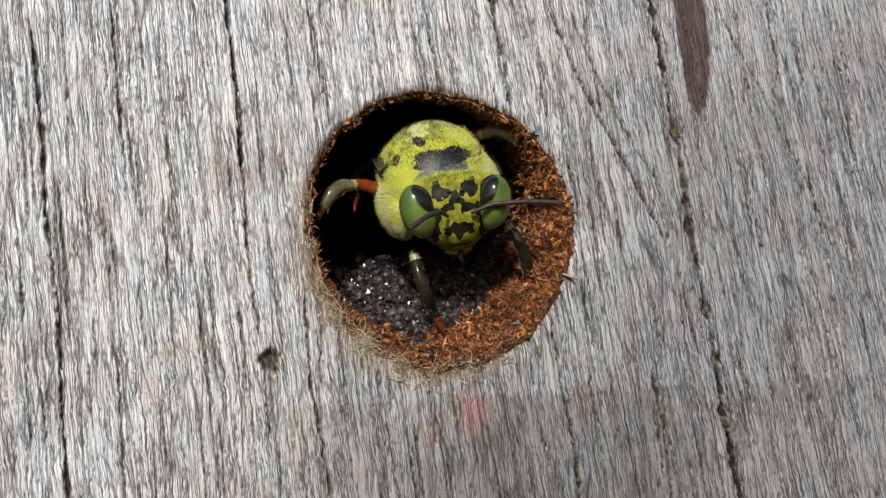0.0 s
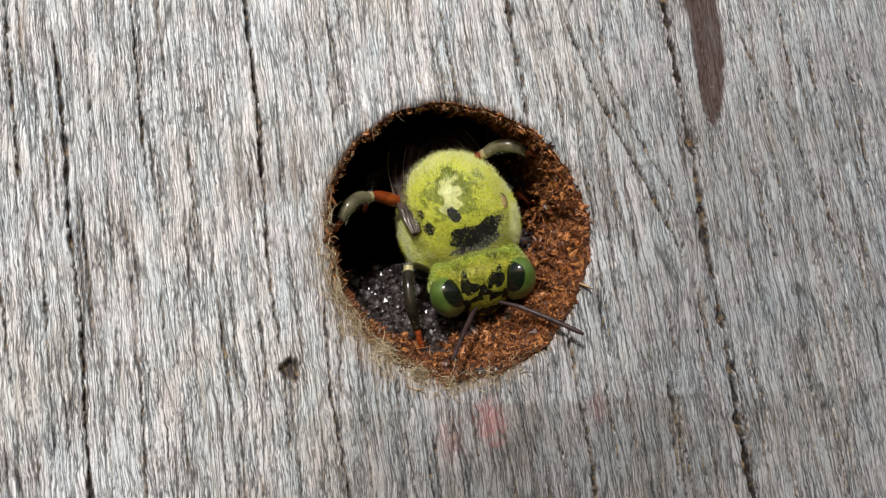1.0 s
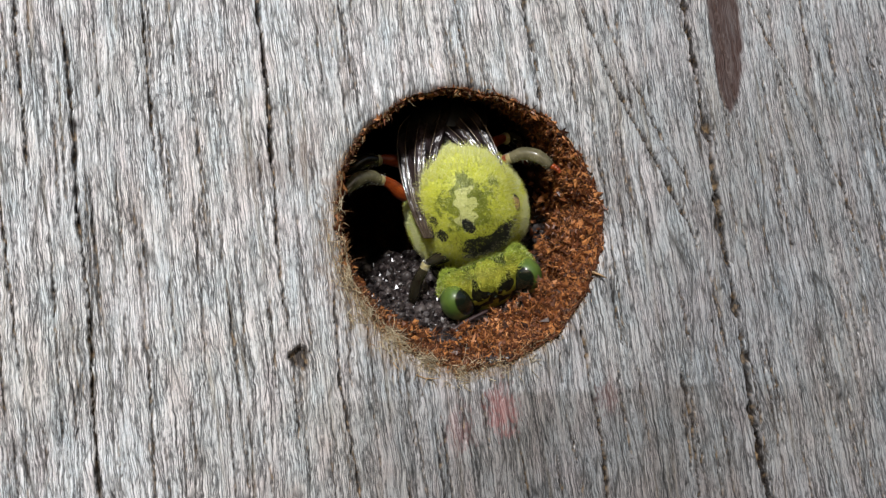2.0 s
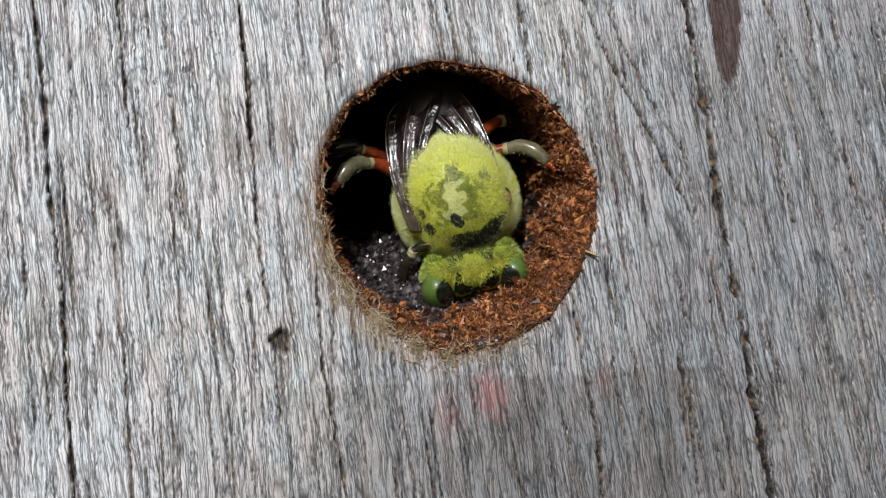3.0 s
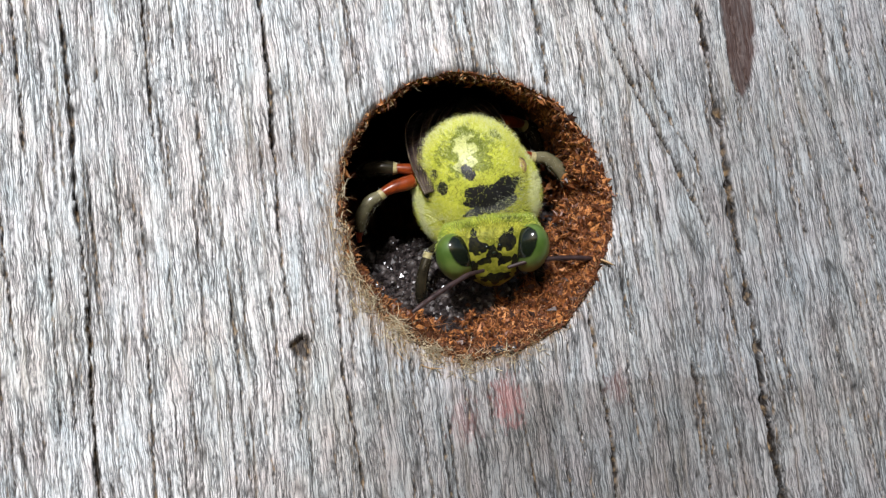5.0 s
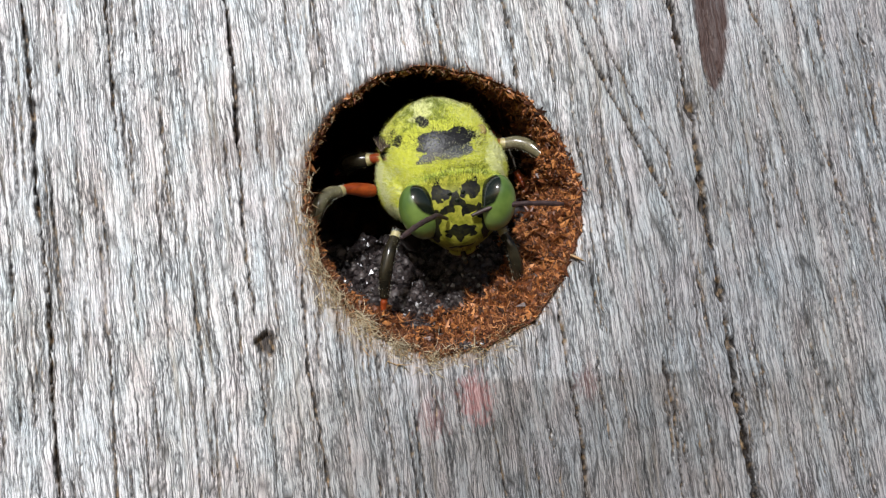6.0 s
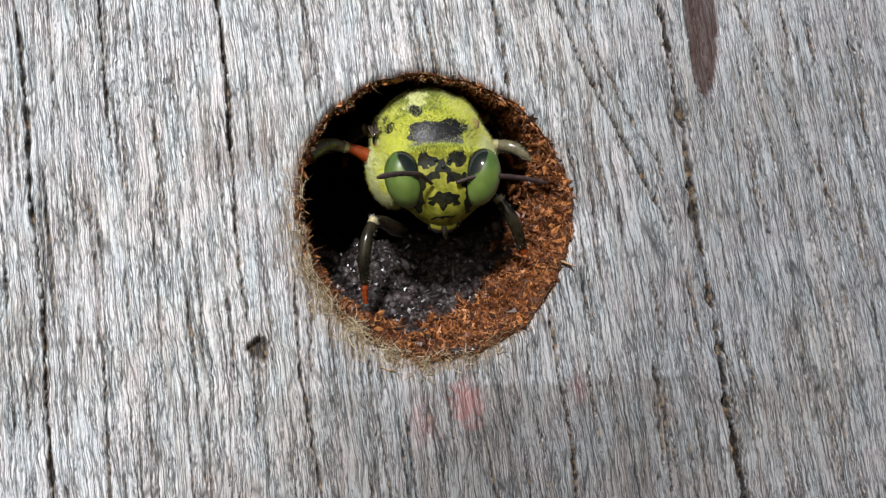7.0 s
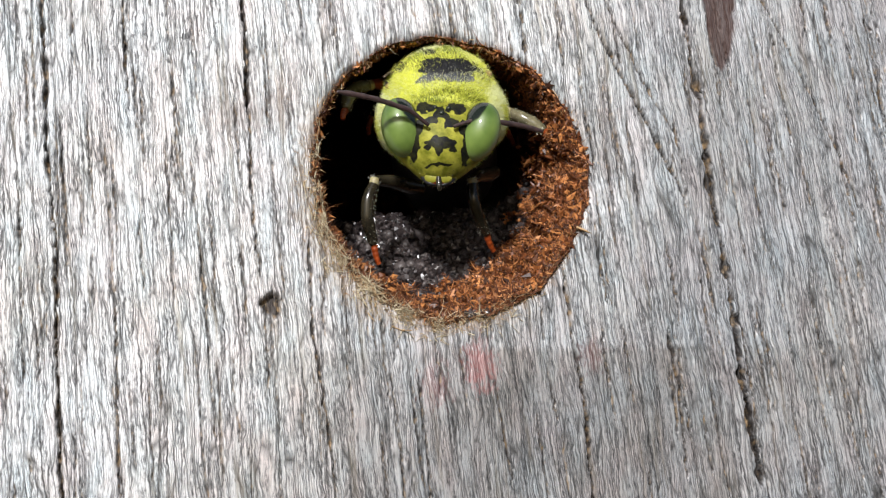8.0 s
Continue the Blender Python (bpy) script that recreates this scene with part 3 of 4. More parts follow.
count = 6500
a, d = rng.normal(-0.62, 0.70, count), rng.uniform(0.02, 1.0, count) ** 1.4 * 3.4
shreds("wood_shreds", a, d, 1.1 * wall_lumps(a, d) * uneven(a) * np.clip(d / 0.6, 0, 1), rng.uniform(0.14, 0.52, count), rng.uniform(0.014, 0.046, count), CHIP, "bristly shreds of reddish wood")
count = 3600
a, d = rng.normal(-1.85, 0.60, count), rng.uniform(0.0, 1.0, count) ** 1.3 * 1.5
away = np.abs(a + 1.50) > 0.10
a, d, count = a[away], d[away], int(away.sum())
shreds("rim_shreds", a, d, rng.uniform(-0.05, 0.15, count), rng.uniform(0.12, 0.50, count), rng.uniform(0.010, 0.028, count), CRUMB, "orange bristles of torn wood on the lower rim")
count = 1900
a, d = rng.uniform(0, 2 * math.pi, count), rng.uniform(0.0, 1.0, count) ** 1.5 * 0.8
shreds("lip_shreds", a, d, rng.uniform(-0.08, 0.04, count), rng.uniform(0.04, 0.15, count), rng.uniform(0.010, 0.024, count), CRUMB, "ragged orange-brown bristles round the lip")
splinter_at = np.array([(5.15, -0.10, -2.40), (-3.2, -0.12, -5.9), (-2.8, -0.15, -6.1), (-4.1, -0.1, -5.3)])
splinter_to = np.array([(0.8, -0.25, -0.38), (0.9, -0.1, -0.5), (1.0, -0.15, -0.25), (0.5, -0.2, -0.9)])
for at, to, long, thick in zip(splinter_at, splinter_to, (0.75, 0.8, 0.7, 0.6), (0.09, 0.035, 0.03, 0.03)):
    part("splinter", needles("splinter", at[None], to[None], np.array([long]), np.array([thick]), rng, [FIBRE], bend=0.5), board)


# ---- the bee ----
YELLOW = mottled("yellow_cuticle", (0.50, 0.54, 0.035), (0.74, 0.75, 0.10), 3.0, 0.45, 0.3, 0.03)
FACE = mottled("yellow_face", (0.20, 0.20, 0.015), (0.42, 0.40, 0.06), 2.5, 0.38, 0.25, 0.03)
OLIVE = mottled("olive_cuticle", (0.16, 0.19, 0.020), (0.40, 0.44, 0.05), 3.0, 0.5, 0.3, 0.03)
BLACK = mottled("black_cuticle", (0.006, 0.006, 0.007), (0.025, 0.024, 0.026), 3.0, 0.42, 0.3, 0.03)
PALE = mottled("pale_cuticle", (0.58, 0.60, 0.18), (0.80, 0.80, 0.38), 3.0, 0.4, 0.3, 0.03)
def eye_material(s):
    """Green facets that turn black over the top and at the inner edge."""
    n = Nodes("green_eye_a" if s < 0 else "green_eye_b")
    x, y, z = n.coords()
    v = n.vec(x, y, z)
    f = n.noise(v, 0.8, 3.0)
    wob = n.math("MULTIPLY", n.math("SUBTRACT", n.noise(v, 1.6, 2.0), 0.5), 0.35)
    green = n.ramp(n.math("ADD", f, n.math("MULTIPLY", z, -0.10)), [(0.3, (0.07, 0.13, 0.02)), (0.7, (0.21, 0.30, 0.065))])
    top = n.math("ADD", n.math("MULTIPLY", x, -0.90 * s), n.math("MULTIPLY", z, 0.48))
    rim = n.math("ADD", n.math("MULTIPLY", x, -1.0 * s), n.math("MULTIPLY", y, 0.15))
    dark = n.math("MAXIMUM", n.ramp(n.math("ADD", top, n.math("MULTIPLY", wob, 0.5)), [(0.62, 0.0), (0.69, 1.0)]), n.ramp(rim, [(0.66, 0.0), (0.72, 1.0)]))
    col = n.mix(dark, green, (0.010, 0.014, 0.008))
    n.bump(n.noise(v, 16.0, 1.0), 0.12, 0.02 * MM)
    return n.done(col, n.math("MULTIPLY_ADD", dark, -0.32, 0.42), Coat_Weight=0.5, Coat_Roughness=0.04)


SHINE = mottled("polished_grey_cuticle", (0.05, 0.055, 0.06), (0.16, 0.165, 0.17), 2.0, 0.18, 0.2, 0.02, Coat_Weight=1.0, Coat_Roughness=0.12)
EYES = {-1: eye_material(-1), 1: eye_material(1)}
HINGE = mottled("tan_hinge", (0.14, 0.08, 0.03), (0.48, 0.33, 0.15), 2.0, 0.3, 0.2, 0.03)
EYE_DARK = mottled("dark_eye", (0.006, 0.009, 0.007), (0.02, 0.028, 0.015), 2.0, 0.10, 0.05, 0.02, Coat_Weight=0.6)
LEG_RED = mottled("red_brown_leg", (0.11, 0.015, 0.004), (0.40, 0.075, 0.014), 2.0, 0.28, 0.2, 0.03)
LEG_DARK = mottled("dark_leg", (0.006, 0.005, 0.004), (0.045, 0.038, 0.022), 1.6, 0.16, 0.3, 0.03)
LEG_OLIVE = mottled("olive_shin", (0.035, 0.032, 0.018), (0.24, 0.215, 0.125), 1.2, 0.2, 0.25, 0.03, Coat_Weight=0.5)
LEG_PALE = mottled("pale_knee", (0.30, 0.25, 0.10), (0.55, 0.48, 0.24), 2.0, 0.4, 0.2, 0.03)
FEELER = mottled("dark_brown_antenna", (0.018, 0.010, 0.010), (0.08, 0.045, 0.042), 3.0, 0.5, 0.3, 0.02)
HAIR = varied("yellow_hair", (0.64, 0.67, 0.06), (0.92, 0.92, 0.20), 0.6, Specular_IOR_Level=0.2)
HAIR_PALE = varied("pale_hair", (0.74, 0.77, 0.30), (0.92, 0.93, 0.56), 0.6, Specular_IOR_Level=0.2)
HAIR_DARK = varied("black_hair", (0.005, 0.005, 0.006), (0.028, 0.028, 0.025), 0.6, Specular_IOR_Level=0.3)
HAIR_OLIVE = varied("olive_hair", (0.08, 0.105, 0.016), (0.33, 0.39, 0.06), 0.6, Specular_IOR_Level=0.2)
HAIR_GREEN = varied("green_hair", (0.22, 0.32, 0.03), (0.56, 0.66, 0.11), 0.6, Specular_IOR_Level=0.2)
HAIR_WHITE = varied("white_hair", (0.45, 0.44, 0.38), (0.85, 0.84, 0.78), 0.5)
HAIR_GREY = varied("grey_hair", (0.14, 0.135, 0.10), (0.62, 0.60, 0.46), 0.5)


def wing_material():
    n = Nodes("smoky_wing")
    x, y, z = n.coords()
    v = n.vec(x, y, z)
    cells = n.noise(n.vec(n.math("MULTIPLY", x, 2.4), n.math("MULTIPLY", y, 0.5), n.math("MULTIPLY", z, 0.5)), 1.0, 2.0)
    base = n.ramp(cells, [(0.38, (0.020, 0.012, 0.012)), (0.56, (0.085, 0.056, 0.046)), (0.70, (0.30, 0.23, 0.165))])
    tip = n.ramp(cells, [(0.38, (0.006, 0.004, 0.005)), (0.70, (0.055, 0.036, 0.038))])
    col = n.mix(n.ramp(n.math("MULTIPLY", y, 0.4), [(0.35, 0.0), (0.95, 1.0)]), base, tip)
    n.bump(n.noise(v, 2.2, 2.0), 0.9, 0.15 * MM)
    return n.done(col, 0.3, Transmission_Weight=0.1, Specular_IOR_Level=0.5, Coat_Weight=0.45, Coat_Roughness=0.08)


WING = wing_material()
# the light tan tone puts the veins' glints into the colour
VEIN = mottled("wing_vein", (0.015, 0.010, 0.007), (0.26, 0.20, 0.14), 1.0, 0.18, 0.2, 0.02, Coat_Weight=1.0, Coat_Roughness=0.12)


def blob(name, centre, radii, mats, zone=None, squeeze=None, seg=72, rings=48, rough=0.0, seed=1):
    """A rounded body part; zone(p) picks the material by the place on it, squeeze(p) reshapes it (millimetres)."""
    noise_off = Vector((seed * 3.1, seed * 1.7, 0))
    verts, faces, index = [], [], []
    grid = {}
    for i in range(rings + 1):
        th = math.pi * i / rings
        for j in range(seg):
            ph = 2 * math.pi * j / seg
            p = Vector((math.sin(th) * math.cos(ph), math.sin(th) * math.sin(ph), math.cos(th)))
            if rough:
                p = p * (1 + rough * noise.noise(p * 3 + noise_off))
            p = Vector((p.x * radii[0], p.y * radii[1], p.z * radii[2]))
            if squeeze:
                p = squeeze(p)
            grid[i, j] = len(verts)
            verts.append((p + Vector(centre)) * MM)
    for i in range(rings):
        for j in range(seg):
            k = (j + 1) % seg
            q = (grid[i, j], grid[i + 1, j], grid[i + 1, k], grid[i, k])
            faces.append(q)
            if zone:
                c = sum((verts[v] for v in q), Vector()) / 4 / MM
                index.append(zone(c))
    return mesh_of(name, verts, faces, mats, index if zone else None)


def tube(name, points, radii, mats, index=None, sides=12):
    """A round limb through points, thick by radii (millimetres), with closed ends."""
    pts = [Vector(p) for p in points]
    # smooth the run of points
    fine, rad, idx = [], [], []
    steps = 6
    for i in range(len(pts) - 1):
        p0, p1, p2, p3 = pts[max(i - 1, 0)], pts[i], pts[i + 1], pts[min(i + 2, len(pts) - 1)]
        for s in range(steps):
            t = s / steps
            fine.append(0.5 * ((2 * p1) + (p2 - p0) * t + (2 * p0 - 5 * p1 + 4 * p2 - p3) * t * t + (3 * p1 - p0 - 3 * p2 + p3) * t ** 3))
            rad.append(radii[i] * (1 - t) + radii[i + 1] * t)
            idx.append(index[i] if index else 0)
    fine.append(pts[-1])
    rad.append(radii[-1])
    verts, faces, mi = [], [], []
    side = None
    for i, p in enumerate(fine):
        d = (fine[min(i + 1, len(fine) - 1)] - fine[max(i - 1, 0)]).normalized()
        if side is None:
            side = d.orthogonal().normalized()
        side = (side - d * side.dot(d)).normalized()
        up = d.cross(side)
        for k in range(sides):
            a = 2 * math.pi * k / sides
            verts.append((p + (side * math.cos(a) + up * math.sin(a)) * rad[i]) * MM)
    for i in range(len(fine) - 1):
        for k in range(sides):
            n = (k + 1) % sides
            faces.append((i * sides + k, i * sides + n, (i + 1) * sides + n, (i + 1) * sides + k))
            mi.append(idx[i])
    faces.append(tuple(range(sides - 1, -1, -1)))
    faces.append(tuple(range(len(verts) - sides, len(verts))))
    mi += [mi[0], mi[-1]]
    return mesh_of(name, verts, faces, mats, mi)


def surface_hair(name, centre, radii, count, length, rng, mats, zone, keep=None, lean=(0, 0.5, 0), squeeze=None, radius=0.016, thin=None, bare=0.6):
    """Hairs that stand on an ellipsoid and lean one way."""
    p = rng.normal(size=(count, 3))
    p /= np.linalg.norm(p, axis=1, keepdims=True)
    nrm = p / np.array(radii)
    p = p * np.array(radii)
    if squeeze:
        p = np.array([squeeze(Vector(v)) for v in p])
    p = p + np.array(centre)
    if keep is not None:
        k = keep(p)
        if thin is not None:
            k = k & ~(np.array([zone(Vector(v)) in thin for v in p]) & (rng.random(len(p)) < bare))
        p, nrm = p[k], nrm[k]
    nrm /= np.linalg.norm(nrm, axis=1, keepdims=True)
    dirs = nrm + np.array(lean) + rng.normal(0, 0.28, nrm.shape)
    n = len(p)
    index = [zone(Vector(v), rng.normal(0, 0.10)) for v in p]
    return needles(name, p - nrm * 0.03, dirs, length * rng.uniform(0.55, 1.2, n), radius * rng.uniform(0.7, 1.3, n), rng, mats, np.array(index), bend=0.6)


bee = tagged(new("bee"), "yellow-green furry bee with green eyes emerging from its hole", "bee")
bee.empty_display_size = 0.002

THORAX_R = (2.36, 2.46, 2.50)
FRONT = 1.22      # the front half is longer than the back


def thorax_shape(p):
    """Broad square shoulders in front, narrowing to the back."""
    a = math.atan2(p.y / THORAX_R[1], p.x / THORAX_R[0])
    c, s = abs(math.cos(a)), abs(math.sin(a))
    power = 2.9 if p.y < 0 else 2.4
    k = 1.0 / (c ** power + s ** power) ** (1.0 / power)
    flat = 1 - abs(p.z / THORAX_R[2]) ** 2
    k = 1 + (k - 1) * (0.35 + 0.65 * flat)
    back = max(0.0, p.y / THORAX_R[1])
    return Vector((p.x * k * (1 - 0.14 * back ** 1.5), p.y * (1 + (k - 1) * 0.55) * (FRONT if p.y < 0 else 1.0), p.z * (1 - 0.05 * back)))


def thorax_zone(p, j=None):
    """0 yellow, 1 olive, 2 black, 3 pale: by the angle forwards from the top and the offset sideways; j scatters the edges."""
    skin = j is None
    j = 0.0 if skin else j
    f = math.degrees(math.atan2(-p.y / THORAX_R[1] / (FRONT if p.y < 0 else 1.0), p.z / THORAX_R[2])) + j * 60
    s = p.x + 1.5 * j + 0.3 * noise.noise(p * 0.9)
    if p.z < -1.4:
        return 1
    edge = 1 if skin else 0
    b, g = s - 0.45, f + 7 * noise.noise(p * 1.6)
    if math.hypot((g - 45.5) / (12 - edge), b / (1.5 - 0.15 * edge)) + 0.14 * noise.noise(p * 2.0) < 1:
        return 2
    if math.hypot((g - 58) / 6, (b + 0.15) / 1.3) < 1:
        return 4
    if f > 98 and abs(s - 0.15) < 1.35:
        return 2
    if math.hypot((f - 21.5) / 7.5, (s + 0.22) / 0.23) < 1 or math.hypot((f - 30) / 7, (s + 1.55) / 0.2) < 1 or math.hypot((f - 12) / 6, (s + 1.75) / 0.16) < 1:
        return 2
    w = 1.25 - math.hypot((f + 2) / 38, p.x / 1.5) + 0.45 * noise.noise(p * 1.2) + 0.2 * noise.noise(p * 4.0)
    stripe = -14 < f < 26 and abs(s + 0.05 + f * 0.006) < 0.36 + 0.55 * noise.noise(p * 2.4)
    if skin:
        return 3 if stripe else (1 if w + 0.35 * noise.noise(p * 5.0) > 0.62 and f < 24 else 0)
    j = j / 0.10
    if stripe and j > -1.0:
        return 3
    if f < 28 and j < 3.4 * (w - 0.62):
        return 1
    if p.z > 0 and j > 0.75 - 0.8 * noise.noise(p * 0.8) - 0.7 * max(0.0, p.y):
        return 3
    return 0


thorax = part("thorax", blob("thorax", (0, 0, 0), THORAX_R, [YELLOW, OLIVE, BLACK, PALE, SHINE], thorax_zone, thorax_shape, seg=192, rings=128), bee)
rng = np.random.default_rng(77)
part("thorax_fur", surface_hair("thorax_fur", (0, 0, 0), THORAX_R, 70000, 0.155, rng, [HAIR, HAIR_OLIVE, HAIR_DARK, HAIR_PALE, HAIR_GREY], thorax_zone,
                                keep=lambda p: p[:, 2] > -2.2, lean=(0, 0.28, 0), squeeze=thorax_shape, radius=0.0085, thin=(2, 4), bare=0.35), thorax, "short velvety yellow-green fur", "stuff")
part("long_fur", surface_hair("long_fur", (0, 0, 0), THORAX_R, 14000, 0.32, rng, [HAIR, HAIR_OLIVE, HAIR_DARK, HAIR_PALE, HAIR_GREY], thorax_zone,
                               keep=lambda p: (p[:, 2] > -1.6) & ((p[:, 1] > 1.2) | (np.abs(p[:, 0]) > 1.6) | (p[:, 1] < -2.6)), lean=(0, 0.3, 0), squeeze=thorax_shape, radius=0.009), thorax, "longer fringe of yellow fur", "stuff")
for s in (-1, 1):
    at, size = (s * 1.78, -0.75, -0.55), (0.98, 1.9, 1.42)
    flank = part("flank", blob("flank", at, size, [PALE, YELLOW], lambda p: 1 if noise.noise(p * 1.3) > 0.1 else 0, seg=64, rings=48), thorax, "pale furry flank under the wing")
    part("flank_fur", surface_hair("flank_fur", at, size, 11000, 0.24, rng, [HAIR_PALE, HAIR], lambda p, j: 1 if noise.noise(p * 1.1) + j > 0.15 else 0,
                                   keep=lambda p: (np.abs(p[:, 0]) > 1.7) & (p[:, 2] > -1.9), lean=(0, 0.4, -0.2), radius=0.0085), flank, "longer pale fur", "stuff")
neck = part("neck", blob("neck", (0.1, -2.35, -0.2), (1.75, 0.95, 1.15), [OLIVE, YELLOW], lambda p: 1 if noise.noise(p * 2.0) > -0.1 else 0, seg=48, rings=32), thorax, "furry yellow neck")
part("neck_fur", surface_hair("neck_fur", (0.1, -2.35, -0.2), (1.75, 0.95, 1.15), 18000, 0.30, rng, [HAIR_OLIVE, HAIR_DARK, HAIR],
                              lambda p, j: 2 if j > -0.03 else (0 if j > -0.16 else 1),
                              keep=lambda p: (p[:, 1] < -1.9) & (p[:, 2] > -0.6), lean=(0, -0.5, 0.3), radius=0.009), neck, kind="stuff")
for s in (-1, 1):
    part("wing_hinge", blob("wing_hinge", (s * 2.06, -0.8, 1.05), (0.27, 0.42, 0.24), [HINGE, BLACK], lambda p: 1 if noise.noise(p * 2.2) > 0.18 else 0, seg=32, rings=24), thorax, "brown wing hinge spotted black")

# abdomen, deep in the tunnel
abdomen = part("abdomen", blob("abdomen", (0, 0, 0), (2.5, 3.6, 2.2), [BLACK, YELLOW],
                               lambda p: 0, seg=64, rings=48), bee, "dark banded abdomen")
abdomen.matrix_basis = pose(0, 4.0 * MM, -2.9 * MM, -52, 0, 0)


# wings folded back over the abdomen
def bezier(a, b, c, t):
    return [(1 - t) ** 2 * p + 2 * t * (1 - t) * q + t * t * r for p, q, r in zip(a, b, c)]


def wing_mesh(side, hind):
    """A thin corrugated blade between its leading and its trailing edge, in the bee's space."""
    n, m = 36, 18
    if hind:
        lead, trail = ((-2.3, -0.4, 1.2), (-2.6, 2.2, 1.2), (-1.2, 4.1, -1.8)), ((-1.9, -0.4, 1.5), (-0.7, 2.8, 1.5), (1.4, 4.2, -1.0))
    else:
        lead, trail = ((-2.25, -1.1, 1.40), (-2.85, 1.9, 1.45), (-1.7, 4.6, -1.2)), ((-1.85, -1.2, 1.66), (-1.25, 2.5, 1.45), (1.6, 4.6, -0.4))
    lift = 0.0 if side < 0 else -0.22
    verts, top, faces = [], {}, []
    for layer in (0, 1):
        for i in range(n + 1):
            t = i / n
            a, b = bezier(*lead, t), bezier(*trail, t)
            for j in range(m + 1):
                v = j / m
                v2 = 0.5 + (v - 0.5) * math.sqrt(max(0.03, 1 - max(0.0, t - 0.5) ** 4 * 15))
                p = [a[k] + (b[k] - a[k]) * v2 for k in range(3)]
                ridge = 0.06 * math.sin(v * 15 + t * 2.0) * min(1, 3 * t) + 0.04 * math.sin(t * 9 + v * 4)
                top[layer, i, j] = len(verts)
                verts.append((-side * p[0] * MM * (1.0 if side < 0 else 0.84), p[1] * MM, (p[2] + ridge + lift + (0.016 if layer else -0.016)) * MM))
    for i in range(n):
        for j in range(m):
            faces.append((top[1, i, j], top[1, i + 1, j], top[1, i + 1, j + 1], top[1, i, j + 1]))
            faces.append((top[0, i, j], top[0, i, j + 1], top[0, i + 1, j + 1], top[0, i + 1, j]))
        for j in (0, m):
            faces.append((top[0, i, j], top[0, i + 1, j], top[1, i + 1, j], top[1, i, j]))
    for j in range(m):
        for i in (0, n):
            faces.append((top[0, i, j], top[1, i, j], top[1, i, j + 1], top[0, i, j + 1]))
    surf = {k: verts[v] for k, v in top.items()}
    return mesh_of("wing", verts, faces, [WING]), surf, n, m


for side in (-1, 1):
    for hind in (False, True):
        me, surf, n, m = wing_mesh(side, hind)
        wing = part("hind_wing" if hind else "fore_wing", me, bee, "smoky brown translucent wing folded back")
        for j, r in ((0, 0.05), (m // 5, 0.04), (2 * m // 5, 0.04), (3 * m // 5, 0.035), (4 * m // 5, 0.03)):
            run = [tuple(c / MM + (0.03 if k == 2 else 0) for k, c in enumerate(surf[1, i, j])) for i in range(0, n + 1, 4)]
            part("vein", tube("vein", run, [r * (1 - 0.5 * k / len(run)) for k in range(len(run))], [VEIN], sides=6), wing)

# head
HEAD_R = (2.25, 1.25, 1.95)


def head_shape(p):
    t = p.z / HEAD_R[2]
    k = 1.0 - 0.42 * max(0.0, -t) ** 1.25
    y = p.y * (0.9 if p.y < 0 else 0.75 + 0.25 * min(1.0, max(0.0, t)))
    # the lower face juts forward
    y -= 0.30 * math.exp(-((p.x / 0.95) ** 2 + ((p.z + 0.9) / 0.8) ** 2)) if p.y < 0 else 0
    if p.y > 0:
        # hollow behind, with lobes at the cheeks
        r = min(1.0, p.y / 0.5)
        y += r * (0.42 * math.exp(-((abs(p.x) - 1.65) / 0.5) ** 2 - ((p.z - 0.3) / 1.1) ** 2) - 0.55 * math.exp(-((p.x / 1.1) ** 2 + ((p.z + 0.1) / 0.9) ** 2)))
    wide = 1 - max(0.0, 1 - abs(p.x) / HEAD_R[0]) ** 1.6
    m = min(1.0, max(0.0, t * 1.8)) * min(1.0, max(0.0, 0.55 + p.y))
    x = p.x * k * (1 - m) + math.copysign(wide * 2.12, p.x) * m
    return Vector((x, y, p.z * (0.70 if p.z > 0 else 1.08)))


